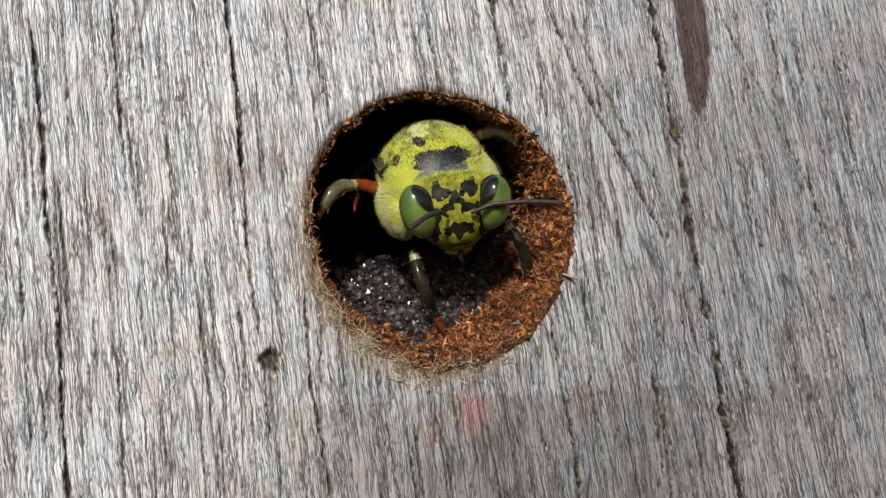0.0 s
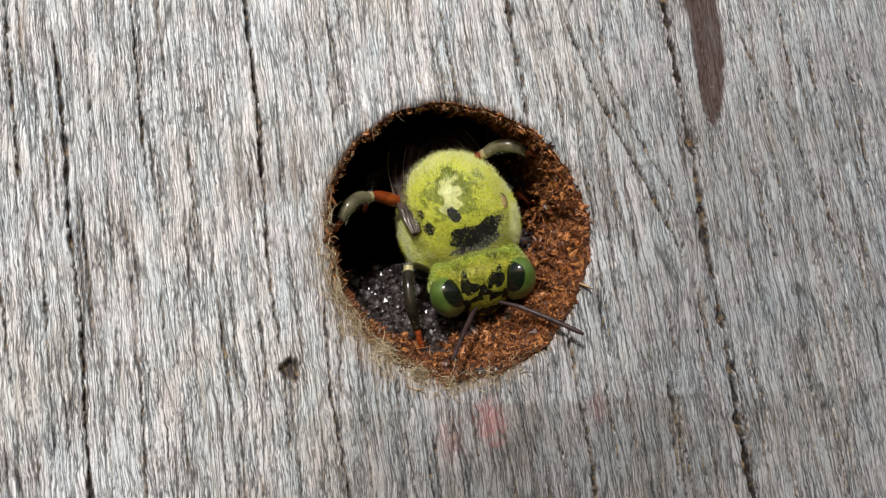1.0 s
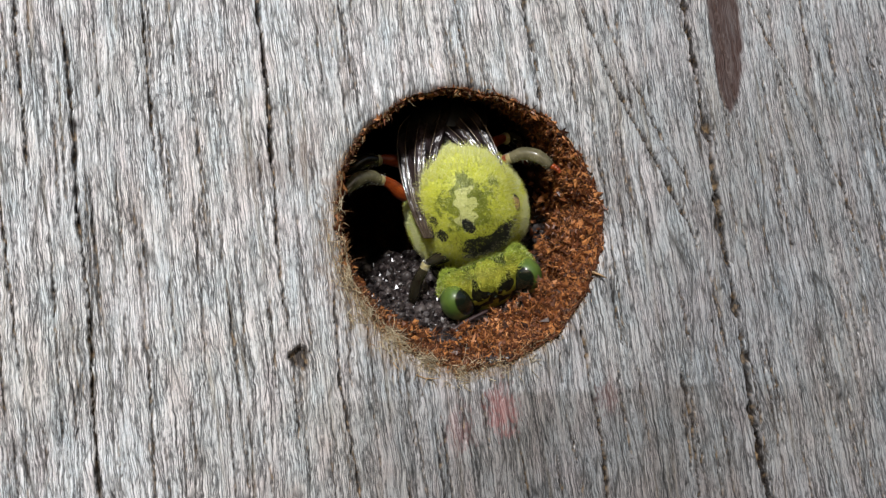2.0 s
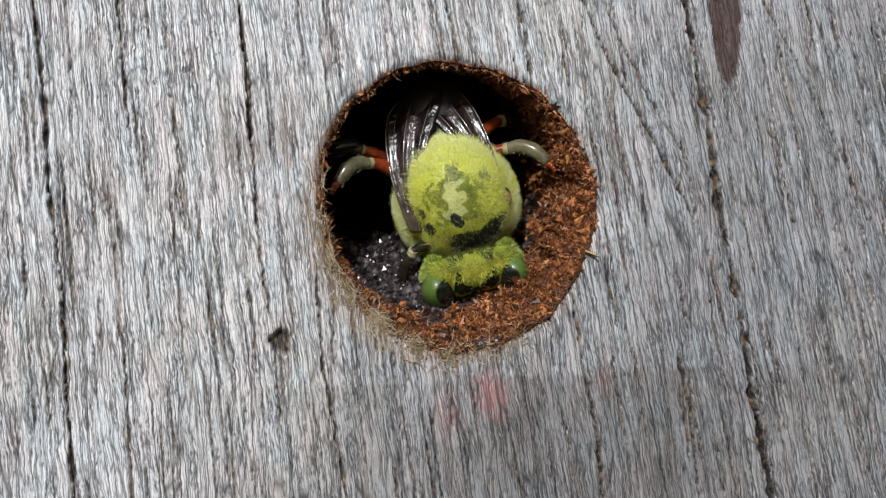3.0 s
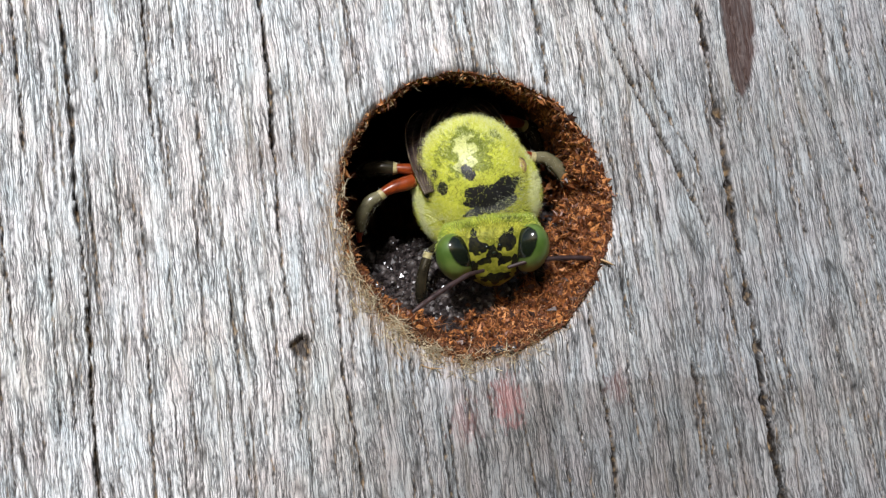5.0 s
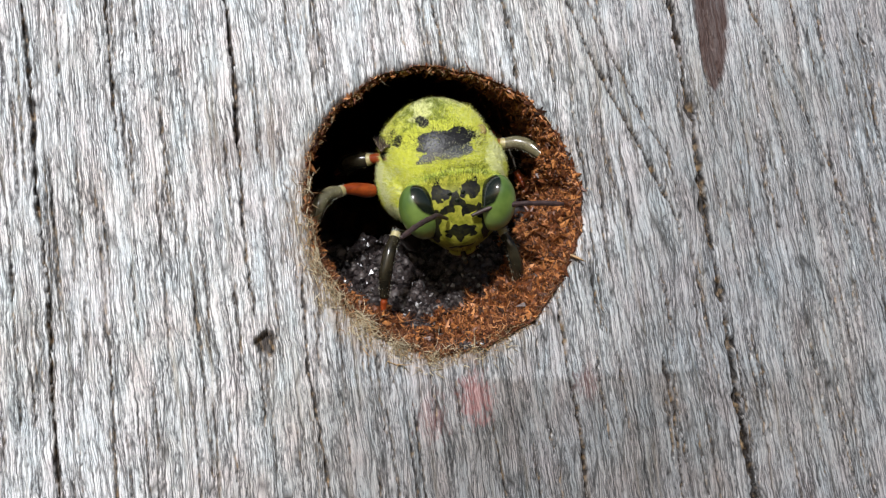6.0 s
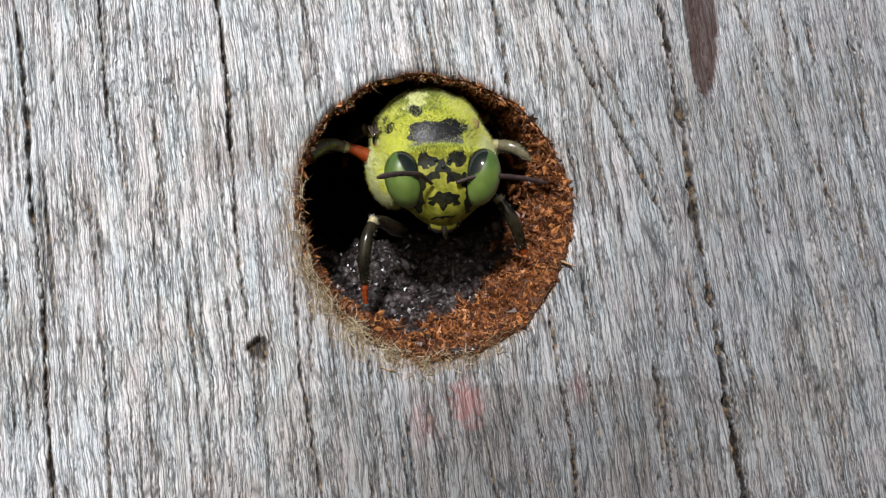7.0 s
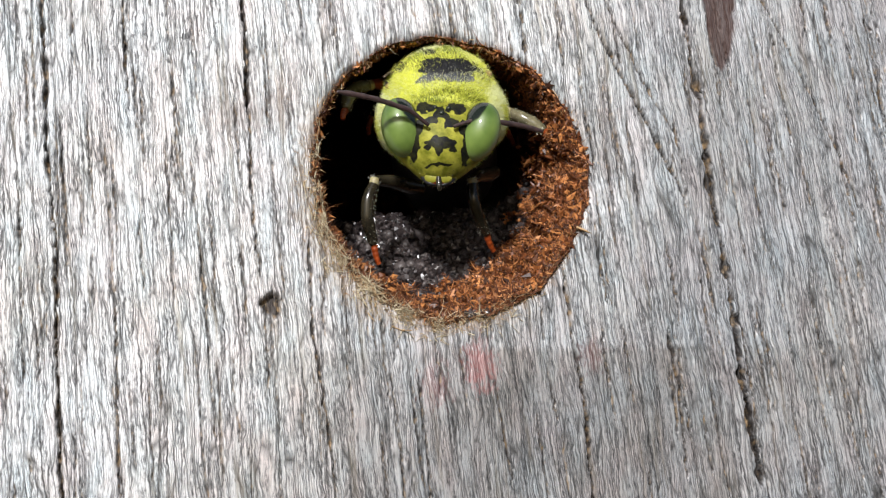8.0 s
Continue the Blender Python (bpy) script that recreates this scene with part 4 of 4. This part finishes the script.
def face_material():
    """Yellow face with black blotches of their own shapes, mirrored about the middle."""
    n = Nodes("blotched_face")
    x, y, z = n.coords()
    v = n.vec(x, y, z)
    w = n.math("MULTIPLY", n.math("SUBTRACT", n.noise(v, 1.6, 2.0), 0.5), 0.75)
    w2 = n.math("MULTIPLY", n.math("SUBTRACT", n.noise(v, 3.7, 2.0), 0.5), 0.30)
    ax = n.math("ADD", n.math("ABSOLUTE", n.math("ADD", x, n.math("MULTIPLY", w, 0.5))), w2)
    zz = n.math("ADD", z, w)
    total = 0.0
    for cx, cz, rx, rz in ((0.0, 0.80, 0.27, 0.30), (0.62, 1.02, 0.42, 0.26), (0.44, 0.36, 0.30, 0.24), (0.85, 0.20, 0.16, 0.36), (0.22, 0.62, 0.12, 0.20),
                           (0.16, -0.52, 0.50, 0.20), (0.0, -0.72, 0.20, 0.22), (0.50, -0.72, 0.16, 0.12), (0.20, -1.42, 0.34, 0.10), (1.02, -0.5, 0.17, 0.9)):
        d = n.math("SQRT", n.math("ADD", n.math("POWER", n.math("DIVIDE", n.math("SUBTRACT", ax, cx), rx), 2.0), n.math("POWER", n.math("DIVIDE", n.math("SUBTRACT", zz, cz), rz), 2.0)))
        total = n.math("MAXIMUM", total, n.ramp(d, [(0.92, 1.0), (1.12, 0.0)]))
    # black crown beside the eyes, and black behind
    crown = n.math("MULTIPLY", n.ramp(n.math("ADD", z, n.math("MULTIPLY", w, 0.4)), [(1.02, 0.0), (1.09, 1.0)]), n.ramp(n.math("MULTIPLY_ADD", y, 0.35, n.math("ADD", ax, 0.25)), [(0.22, 0.0), (0.34, 1.0)]))
    back = n.math("MULTIPLY", n.ramp(y, [(0.30, 0.0), (0.42, 1.0)]), n.ramp(n.math("SUBTRACT", n.math("DIVIDE", z, 2.0), n.math("MULTIPLY", y, 0.6)), [(-0.12, 1.0), (-0.02, 0.0)]))
    total = n.math("MAXIMUM", n.math("MAXIMUM", total, back), crown)
    yellow = n.ramp(n.noise(v, 2.4, 4.0), [(0.35, (0.15, 0.16, 0.012)), (0.65, (0.41, 0.39, 0.05))])
    col = n.mix(n.math("MULTIPLY", total, n.ramp(n.noise(v, 5.0, 3.0), [(0.35, 0.93), (0.6, 1.0)])), yellow, (0.006, 0.006, 0.006))
    n.bump(n.noise(v, 9.0, 3.0), 0.35, 0.03 * MM)
    return n.done(col, 0.5, Specular_IOR_Level=0.14)


BLOTCHED = face_material()
head = part("head", blob("head", (0, 0, 0), HEAD_R, [BLOTCHED], None, head_shape, seg=96, rings=72), bee, "yellow face blotched with black")


for s in (-1, 1):
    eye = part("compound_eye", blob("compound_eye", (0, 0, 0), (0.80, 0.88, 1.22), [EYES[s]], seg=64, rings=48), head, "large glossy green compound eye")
    eye.matrix_basis = pose(s * 1.55 * MM, -0.46 * MM, 0.14 * MM, 6, s * 13, s * 26)
for x, z in ((-0.27, 0.96), (0.27, 0.96), (0.0, 0.72)):
    y = -0.9 * HEAD_R[1] * math.sqrt(max(0.0, 1 - (x / HEAD_R[0]) ** 2 - (z / 0.70 / HEAD_R[2]) ** 2))
    part("ocellus", blob("ocellus", (x, y, z), (0.10, 0.06, 0.10), [EYE_DARK], seg=20, rings=14), head, "glossy black simple eye")
part("upper_lip", blob("upper_lip", (0, -0.50, -1.80), (0.56, 0.22, 0.30), [FACE, LEG_RED], lambda p: 1 if p.z + 0.8 * abs(p.x) + 0.06 * noise.noise(p * 6) < -1.86 or (p.z > -1.55 and abs(p.x) < 0.22) else 0, seg=48, rings=32), head)
for s in (-1, 1):
    part("mandible", tube("mandible", [(s * 0.66, -0.15, -1.40), (s * 0.56, -0.32, -1.80), (s * 0.30, -0.50, -2.04), (s * 0.05, -0.52, -2.08)], [0.16, 0.13, 0.10, 0.05],
                          [LEG_DARK, BLACK], [0, 1, 1]), head, "dark jaw")
part("tongue", tube("tongue", [(0, -0.6, -1.75), (0.05, -0.75, -2.15), (0.08, -0.75, -2.35)], [0.14, 0.11, 0.07], [LEG_DARK]), head)


def head_hair_zone(p, j):
    return 1 if noise.noise(p * 1.7) + 2.6 * j > 0.20 else 0


part("crown_fur", surface_hair("crown_fur", (0, 0, 0), HEAD_R, 20000, 0.20, rng, [HAIR_GREEN, HAIR_OLIVE], head_hair_zone,
                               keep=lambda p: (p[:, 2] > 0.35) & (p[:, 1] > 0.12) & ((p[:, 2] > 0.95) | (np.abs(p[:, 0]) > 1.2)), lean=(0, -0.25, 0.4), squeeze=head_shape, radius=0.010), head, "fringe of yellow hair on the crown", "stuff")
part("brow_fur", surface_hair("brow_fur", (0, 0, 0), HEAD_R, 9000, 0.30, rng, [HAIR, HAIR_OLIVE], head_hair_zone,
                              keep=lambda p: (p[:, 2] > 0.85) & (p[:, 1] > -0.62 + 0.30 * np.abs(p[:, 0])) & (p[:, 1] < 0.5), lean=(0, -0.3, 0.4), squeeze=head_shape, radius=0.009), head, "shaggy yellow fringe over the eyes", "stuff")
part("face_fur", surface_hair("face_fur", (0, 0, 0), HEAD_R, 900, 0.16, rng, [HAIR_DARK], lambda p, j: 0,
                              keep=lambda p: (p[:, 1] < 0.1) & (np.abs(p[:, 0]) < 1.2), lean=(0, 0, -0.4), squeeze=head_shape, radius=0.007), head, kind="stuff")
part("cheek_fur", surface_hair("cheek_fur", (0, 0, 0), (2.26, 1.2, 1.78), 12000, 0.22, rng, [HAIR_GREEN, HAIR_PALE], lambda p, j: 1 if j > 0.06 else 0,
                              keep=lambda p: (p[:, 1] > 0.0) & (p[:, 1] < 0.66) & (p[:, 2] > -1.2), lean=(0, -0.1, 0.15), squeeze=head_shape), head, "pale green fringe behind the eyes", "stuff")
part("chin_fur", surface_hair("chin_fur", (0, -0.3, -1.35), (0.80, 0.7, 0.75), 350, 0.2, rng, [HAIR_PALE, HAIR_GREY], head_hair_zone,
                              keep=lambda p: (p[:, 2] < -1.6) & (p[:, 1] > -0.5), lean=(0, 0, -0.6)), head, kind="stuff")


def antenna_mesh(side):
    """Base at the origin, reaching along +z; a short first joint, then a whip of ring joints."""
    pts = [(0, 0, 0), (0, 0.16, 0.45), (0, 0.30, 0.95)]
    rad = [0.075, 0.085, 0.10]
    for k in range(1, 12):
        t = k / 11
        pts.append((0, 0.30 - 0.30 * t + 0.09 * math.sin(t * math.pi), 0.95 + 3.0 * t))
        rad.append(0.115 if k % 2 else 0.098)
    rad[-1] = 0.06
    return tube("antenna", pts, rad, [FEELER], sides=12)


antenna_a = part("antenna", antenna_mesh(-1), head, "thin dark brown antenna")
antenna_b = part("antenna", antenna_mesh(1), head, "thin dark brown antenna")


# legs: origin at the knee, shin along -z, thigh towards +y
def leg(name, thigh, shin, foot, width, red_thigh, side, bow=0.3, up=-0.05, shade=None):
    c = math.sqrt(1 - up * up)
    ob = part(name, tube(name, [(0, 0, 0.0), (0, 0.35 * thigh * c, 0.35 * thigh * up + 0.08), (0, 0.75 * thigh * c, 0.75 * thigh * up), (0, thigh * c, thigh * up)], [0.19, 0.28, 0.33, 0.28],
                         [LEG_RED if red_thigh else LEG_DARK]), bee)
    part("shin", tube("shin", [(0, 0.06, 0.1), (0, -0.01, -0.06 * shin), (0, -bow, -0.30 * shin), (0, -bow, -0.65 * shin), (0, 0, -shin)], [0.21, width * 0.85, width, width * 1.1, width * 0.7],
                      [LEG_PALE, shade or LEG_DARK], [0, 1, 1, 1]), ob, "dark shin with a pale knee")
    pts, rad = [], []
    for k in range(9):
        t = k / 8
        pts.append((0, 0.02 + 0.22 * t * t, -shin - foot * t))
        rad.append((0.17 if k % 2 == 0 else 0.15) * (1 - 0.35 * t))
    part("foot", tube("foot", pts, rad, [LEG_RED]), ob, "jointed reddish-brown foot")
    g = np.random.default_rng(len(name) + int(side))
    n = 170
    z = -g.uniform(0.1, 0.98, n) * shin
    a = g.uniform(0, 2 * math.pi, n)
    nrm = np.stack([np.cos(a), np.sin(a), 0 * a], -1)
    root = nrm * width * 0.9 + np.stack([0 * a, -0.85 * bow * np.sin(-z / shin * math.pi), z], -1)
    part("shin_fur", needles("shin_fur", root, nrm + np.array([0, 0, -0.9]), g.uniform(0.06, 0.16, n), np.full(n, 0.008), g, [HAIR_GREY]), ob, kind="stuff")
    n = 90
    nrm = g.normal(size=(n, 3))
    nrm /= np.linalg.norm(nrm, axis=1, keepdims=True)
    part("knee_fur", needles("knee_fur", nrm * 0.16 + np.array([0, 0.03, -0.02]), nrm + np.array([0, -0.2, -0.3]), g.uniform(0.08, 0.22, n), np.full(n, 0.010), g, [HAIR_WHITE]), ob, "tuft of whitish hair on the knee", "stuff")
    return ob


front_leg_a = leg("front_leg", 2.4, 2.7, 0.8, 0.26, False, 1)
front_leg_b = leg("front_leg", 2.4, 2.4, 0.8, 0.25, False, 2)
mid_leg_a = leg("middle_leg", 1.6, 1.9, 0.45, 0.30, True, 3, up=0.72, shade=LEG_OLIVE)
mid_leg_b = leg("middle_leg", 1.6, 2.0, 0.45, 0.30, True, 4, up=0.72, shade=LEG_OLIVE)
hind_leg_a = leg("hind_leg", 2.0, 1.8, 0.9, 0.36, True, 5, up=0.72)
hind_leg_b = leg("hind_leg", 2.0, 1.8, 0.9, 0.36, True, 6, up=0.72)


def motions():
    walk(bee, [
        (0.0, pose(0.00056, 0.00240, 0.00286, 35.0, -8.0, -14.0)),
        (0.6, pose(0.00041, 0.00240, 0.00270, 35.0, -6.0, -14.0)),
        (0.8, pose(0.00069, 0.00280, 0.00247, 54.0, -8.0, -14.0)),
        (1.0, pose(0.00081, 0.00320, 0.00206, 81.0, -11.0, -13.0)),
        (1.2, pose(0.00070, 0.00320, 0.00208, 91.0, -11.0, -13.0)),
        (2.3, pose(0.00067, 0.00320, 0.00153, 104.0, -11.0, -13.0)),
        (2.5, pose(0.00070, 0.00320, 0.00132, 105.0, -11.0, -13.0)),
        (3.0, pose(0.00063, 0.00320, 0.00125, 105.0, -9.0, -13.0)),
        (3.5, pose(0.00044, 0.00320, 0.00093, 107.0, -4.0, -13.0)),
        (4.0, pose(0.00060, 0.00320, 0.00095, 106.0, -6.0, -13.0)),
        (4.2, pose(0.00059, 0.00320, 0.00090, 106.0, -8.0, -13.0)),
        (5.3, pose(0.00069, 0.00240, 0.00272, 50.0, -10.0, -13.0)),
        (5.5, pose(0.00065, 0.00240, 0.00285, 40.0, -10.0, -13.0)),
        (6.0, pose(0.00049, 0.00240, 0.00279, 38.0, -8.0, -13.0)),
        (6.5, pose(0.00049, 0.00240, 0.00324, 37.0, -4.0, -13.0)),
        (7.0, pose(0.00051, 0.00220, 0.00348, 38.0, -3.0, -13.0)),
        (7.5, pose(0.00050, 0.00200, 0.00348, 30.0, -2.0, -13.0)),
        (8.0, pose(0.00024, 0.00160, 0.00374, 20.0, -0.0, -13.0)),
    ])
    walk(head, [
        (0.0, pose(0.00041, -0.00345, 0.00002, -2.8, 8.8, 0.4)),
        (0.6, pose(0.00049, -0.00366, -0.00030, -2.9, 8.4, -0.6)),
        (0.8, pose(0.00022, -0.00402, 0.00067, -3.8, 2.8, -0.4)),
        (1.0, pose(-0.00005, -0.00400, 0.00121, -11.9, 1.5, -2.8)),
        (1.2, pose(-0.00009, -0.00387, 0.00124, -12.9, 0.9, -3.0)),
        (2.3, pose(-0.00018, -0.00366, 0.00128, -18.0, 6.4, 5.7)),
        (2.5, pose(-0.00010, -0.00356, 0.00127, -18.0, 6.9, 7.5)),
        (3.0, pose(-0.00021, -0.00354, 0.00126, -13.0, 2.2, -3.7)),
        (3.5, pose(-0.00017, -0.00347, 0.00126, 15.1, -2.1, -6.7)),
        (4.0, pose(-0.00036, -0.00357, 0.00128, -16.0, 1.8, -4.6)),
        (4.2, pose(-0.00049, -0.00361, 0.00127, -15.9, 0.9, -7.5)),
        (5.3, pose(0.00000, -0.00412, 0.00034, -10.4, 6.4, -7.7)),
        (5.5, pose(0.00012, -0.00411, -0.00043, -2.4, 7.7, -6.5)),
        (6.0, pose(0.00021, -0.00396, -0.00040, -3.3, 6.3, -5.0)),
        (6.5, pose(0.00050, -0.00378, -0.00009, -5.1, 3.2, -2.4)),
        (7.0, pose(0.00030, -0.00360, 0.00020, -16.0, 8.4, -1.8)),
        (7.5, pose(-0.00007, -0.00359, 0.00002, -18.0, 7.7, -1.0)),
        (8.0, pose(-0.00020, -0.00410, -0.00091, -15.0, 8.9, -0.7)),
    ])
    walk(front_leg_a, [
        (0.0, pose(-0.00180, -0.00365, -0.00177, -22.4, -9.9, -10.8)),
        (0.6, pose(-0.00164, -0.00375, -0.00193, -22.8, -9.2, -7.8)),
        (1.0, pose(-0.00294, -0.00266, 0.00191, -80.2, -19.1, -12.8)),
        (2.5, pose(-0.00250, -0.00220, 0.00128, -39.8, -35.4, -60.6)),
        (3.5, pose(-0.00252, -0.00190, 0.00137, -43.1, -36.0, -51.9)),
        (4.2, pose(-0.00294, -0.00190, 0.00138, -41.2, -35.9, -56.9)),
        (5.5, pose(-0.00272, -0.00370, -0.00110, -43.2, 1.6, -30.8)),
        (6.0, pose(-0.00257, -0.00362, -0.00118, -43.5, 6.0, -30.7)),
        (6.5, pose(-0.00298, -0.00378, -0.00123, -39.9, -2.7, -33.0)),
        (7.0, pose(-0.00284, -0.00354, -0.00119, -39.8, -5.5, -33.1)),
        (7.5, pose(-0.00284, -0.00320, -0.00183, -29.8, -7.7, -38.2)),
        (8.0, pose(-0.00312, -0.00262, -0.00270, -14.3, -11.2, -55.8)),
    ])
    walk(front_leg_b, [
        (0.0, pose(0.00257, -0.00278, -0.00204, -17.5, 3.9, 37.3)),
        (0.6, pose(0.00163, -0.00332, -0.00276, -17.4, 28.1, 16.4)),
        (1.0, pose(0.00147, -0.00433, 0.00003, -85.1, 35.6, -25.6)),
        (2.5, pose(0.00153, -0.00398, 0.00137, -109.4, 28.2, -38.9)),
        (4.2, pose(0.00150, -0.00378, 0.00145, -110.1, 24.2, -34.9)),
        (4.8, pose(0.00168, -0.00371, -0.00047, -61.9, 22.8, -4.6)),
        (5.5, pose(0.00182, -0.00407, -0.00226, -15.7, 5.9, 25.6)),
        (6.0, pose(0.00183, -0.00390, -0.00222, -16.1, 5.5, 27.0)),
        (6.5, pose(0.00298, -0.00313, -0.00163, -15.0, 9.1, 29.7)),
        (7.0, pose(0.00258, -0.00300, -0.00154, -21.9, -6.0, 29.9)),
        (7.5, pose(0.00173, -0.00265, -0.00257, -14.8, 2.5, 20.9)),
        (8.0, pose(0.00097, -0.00202, -0.00322, 1.4, -9.9, -27.4)),
    ])
    walk(mid_leg_a, [
        (0.0, pose(-0.00354, -0.00085, 0.00104, -82.0, -11.1, -56.3)),
        (0.6, pose(-0.00367, -0.00078, 0.00122, -76.1, -18.1, -54.3)),
        (1.0, pose(-0.00353, 0.00095, 0.00226, -112.6, -38.1, -46.8)),
        (2.5, pose(-0.00324, 0.00208, 0.00113, -165.0, -58.6, -17.1)),
        (3.0, pose(-0.00315, 0.00220, 0.00107, -160.7, -56.3, -9.1)),
        (3.6, pose(-0.00341, 0.00133, 0.00107, -33.5, -41.8, -90.1)),
        (4.2, pose(-0.00344, 0.00132, 0.00090, -9.3, -30.4, -103.6)),
        (5.5, pose(-0.00436, -0.00120, 0.00074, -79.1, -25.1, -55.9)),
        (6.5, pose(-0.00409, -0.00159, 0.00011, -73.4, -20.0, -53.3)),
        (7.0, pose(-0.00352, -0.00038, 0.00083, -106.5, -47.2, -41.7)),
        (8.0, pose(-0.00295, 0.00033, 0.00109, -57.3, -32.1, -61.3)),
    ])
    walk(mid_leg_b, [
        (0.0, pose(0.00264, 0.00113, 0.00093, -68.0, 48.0, 70.9)),
        (0.6, pose(0.00268, 0.00122, 0.00100, -71.0, 48.3, 70.6)),
        (1.0, pose(0.00203, 0.00168, 0.00092, -104.4, 53.9, 59.6)),
        (2.5, pose(0.00272, 0.00093, 0.00000, -178.7, 68.9, -32.9)),
        (3.0, pose(0.00274, 0.00108, -0.00005, -180.1, 69.8, -35.0)),
        (3.6, pose(0.00261, 0.00079, -0.00042, 6.7, 51.6, 130.5)),
        (4.2, pose(0.00263, 0.00054, -0.00054, 3.4, 36.1, 119.2)),
        (5.5, pose(0.00298, 0.00022, -0.00049, -22.7, 68.1, 120.3)),
        (6.5, pose(0.00298, 0.00035, -0.00034, -39.0, 63.6, 106.7)),
        (7.0, pose(0.00294, 0.00033, -0.00069, 22.2, 70.9, 172.1)),
        (8.0, pose(0.00288, 0.00108, -0.00077, 3.6, 60.6, 160.6)),
    ])
    walk(hind_leg_a, [
        (0.0, pose(-0.00247, 0.00212, 0.00042, -54.5, -46.4, -66.8)),
        (1.0, pose(-0.00221, 0.00286, -0.00058, -186.3, -72.0, 48.1)),
        (2.5, pose(-0.00347, 0.00283, 0.00071, -109.6, -48.7, -76.0)),
        (3.0, pose(-0.00334, 0.00283, 0.00077, -105.5, -40.8, -86.4)),
        (3.5, pose(-0.00349, 0.00265, 0.00071, -110.0, -46.3, -74.8)),
        (4.2, pose(-0.00339, 0.00302, 0.00068, -117.3, -57.2, -61.6)),
        (4.8, pose(-0.00322, 0.00153, 0.00077, -74.2, -12.4, -102.2)),
        (5.5, pose(-0.00306, 0.00004, 0.00085, -59.4, 41.4, -111.3)),
        (6.5, pose(-0.00266, 0.00072, 0.00029, -54.5, 45.7, -104.2)),
        (7.2, pose(-0.00254, 0.00217, 0.00055, -32.8, 0.8, -102.6)),
        (8.0, pose(-0.00243, 0.00363, 0.00080, -5.0, -40.9, -120.8)),
    ])
    walk(hind_leg_b, [
        (0.0, pose(0.00272, 0.00348, -0.00079, 11.1, 32.9, 150.9)),
        (1.0, pose(0.00225, 0.00187, -0.00202, 71.0, 27.4, -151.5)),
        (2.5, pose(0.00298, 0.00204, -0.00156, -7.8, 29.6, 119.9)),
        (3.0, pose(0.00296, 0.00217, -0.00161, -4.2, 28.1, 123.8)),
        (3.5, pose(0.00291, 0.00235, -0.00180, 1.1, 29.1, 135.2)),
        (4.2, pose(0.00322, 0.00227, -0.00176, -0.7, 29.1, 125.4)),
        (5.5, pose(0.00303, 0.00307, -0.00184, 22.3, 30.2, 153.3)),
        (6.5, pose(0.00307, 0.00345, -0.00135, 15.2, 33.7, 151.1)),
        (8.0, pose(0.00226, 0.00460, -0.00028, 4.3, 27.9, 161.7)),
    ])
    walk(antenna_a, [
        (0.0, pose(-0.00050, -0.00135, 0.00015, 73.2, -0.0, -29.9)),
        (0.6, pose(-0.00050, -0.00135, 0.00015, 72.5, 0.0, -31.3)),
        (0.8, pose(-0.00050, -0.00135, 0.00015, 74.1, 0.0, -16.3)),
        (1.0, pose(-0.00050, -0.00135, 0.00015, 58.6, -0.0, -32.1)),
        (1.2, pose(-0.00050, -0.00135, 0.00015, 43.7, -0.0, -44.2)),
        (2.5, pose(-0.00050, -0.00135, 0.00015, 123.8, 0.0, -97.1)),
        (3.5, pose(-0.00050, -0.00135, 0.00015, 60.2, 0.0, -71.7)),
        (4.2, pose(-0.00050, -0.00135, 0.00015, 95.3, -0.0, -99.3)),
        (5.5, pose(-0.00050, -0.00135, 0.00015, 69.8, -0.0, -31.2)),
        (6.5, pose(-0.00050, -0.00135, 0.00015, 74.5, 0.0, -28.4)),
        (7.0, pose(-0.00050, -0.00135, 0.00015, 75.0, -0.0, -35.1)),
        (7.5, pose(-0.00050, -0.00135, 0.00015, 91.1, -0.0, -39.9)),
        (8.0, pose(-0.00050, -0.00135, 0.00015, 77.4, -0.0, -66.7)),
    ])
    walk(antenna_b, [
        (0.0, pose(0.00050, -0.00135, 0.00015, 90.4, 0.0, 87.4)),
        (0.6, pose(0.00050, -0.00135, 0.00015, 93.0, -0.0, 87.4)),
        (0.8, pose(0.00050, -0.00135, 0.00015, 89.0, -0.0, 44.7)),
        (1.0, pose(0.00050, -0.00135, 0.00015, 91.4, -0.0, 51.1)),
        (1.2, pose(0.00050, -0.00135, 0.00015, 82.4, 0.0, 49.1)),
        (2.5, pose(0.00050, -0.00135, 0.00015, 131.9, -0.0, 26.4)),
        (3.5, pose(0.00050, -0.00135, 0.00015, 97.0, -0.0, 68.2)),
        (4.2, pose(0.00050, -0.00135, 0.00015, 119.8, -0.0, 92.7)),
        (5.5, pose(0.00050, -0.00135, 0.00015, 98.5, 0.0, 104.3)),
        (6.5, pose(0.00050, -0.00135, 0.00015, 94.9, -0.0, 101.3)),
        (7.0, pose(0.00050, -0.00135, 0.00015, 95.0, 0.0, 104.8)),
        (7.5, pose(0.00050, -0.00135, 0.00015, 101.0, -0.0, 107.2)),
        (8.0, pose(0.00050, -0.00135, 0.00015, 86.6, 0.0, 112.2)),
    ])


motions()
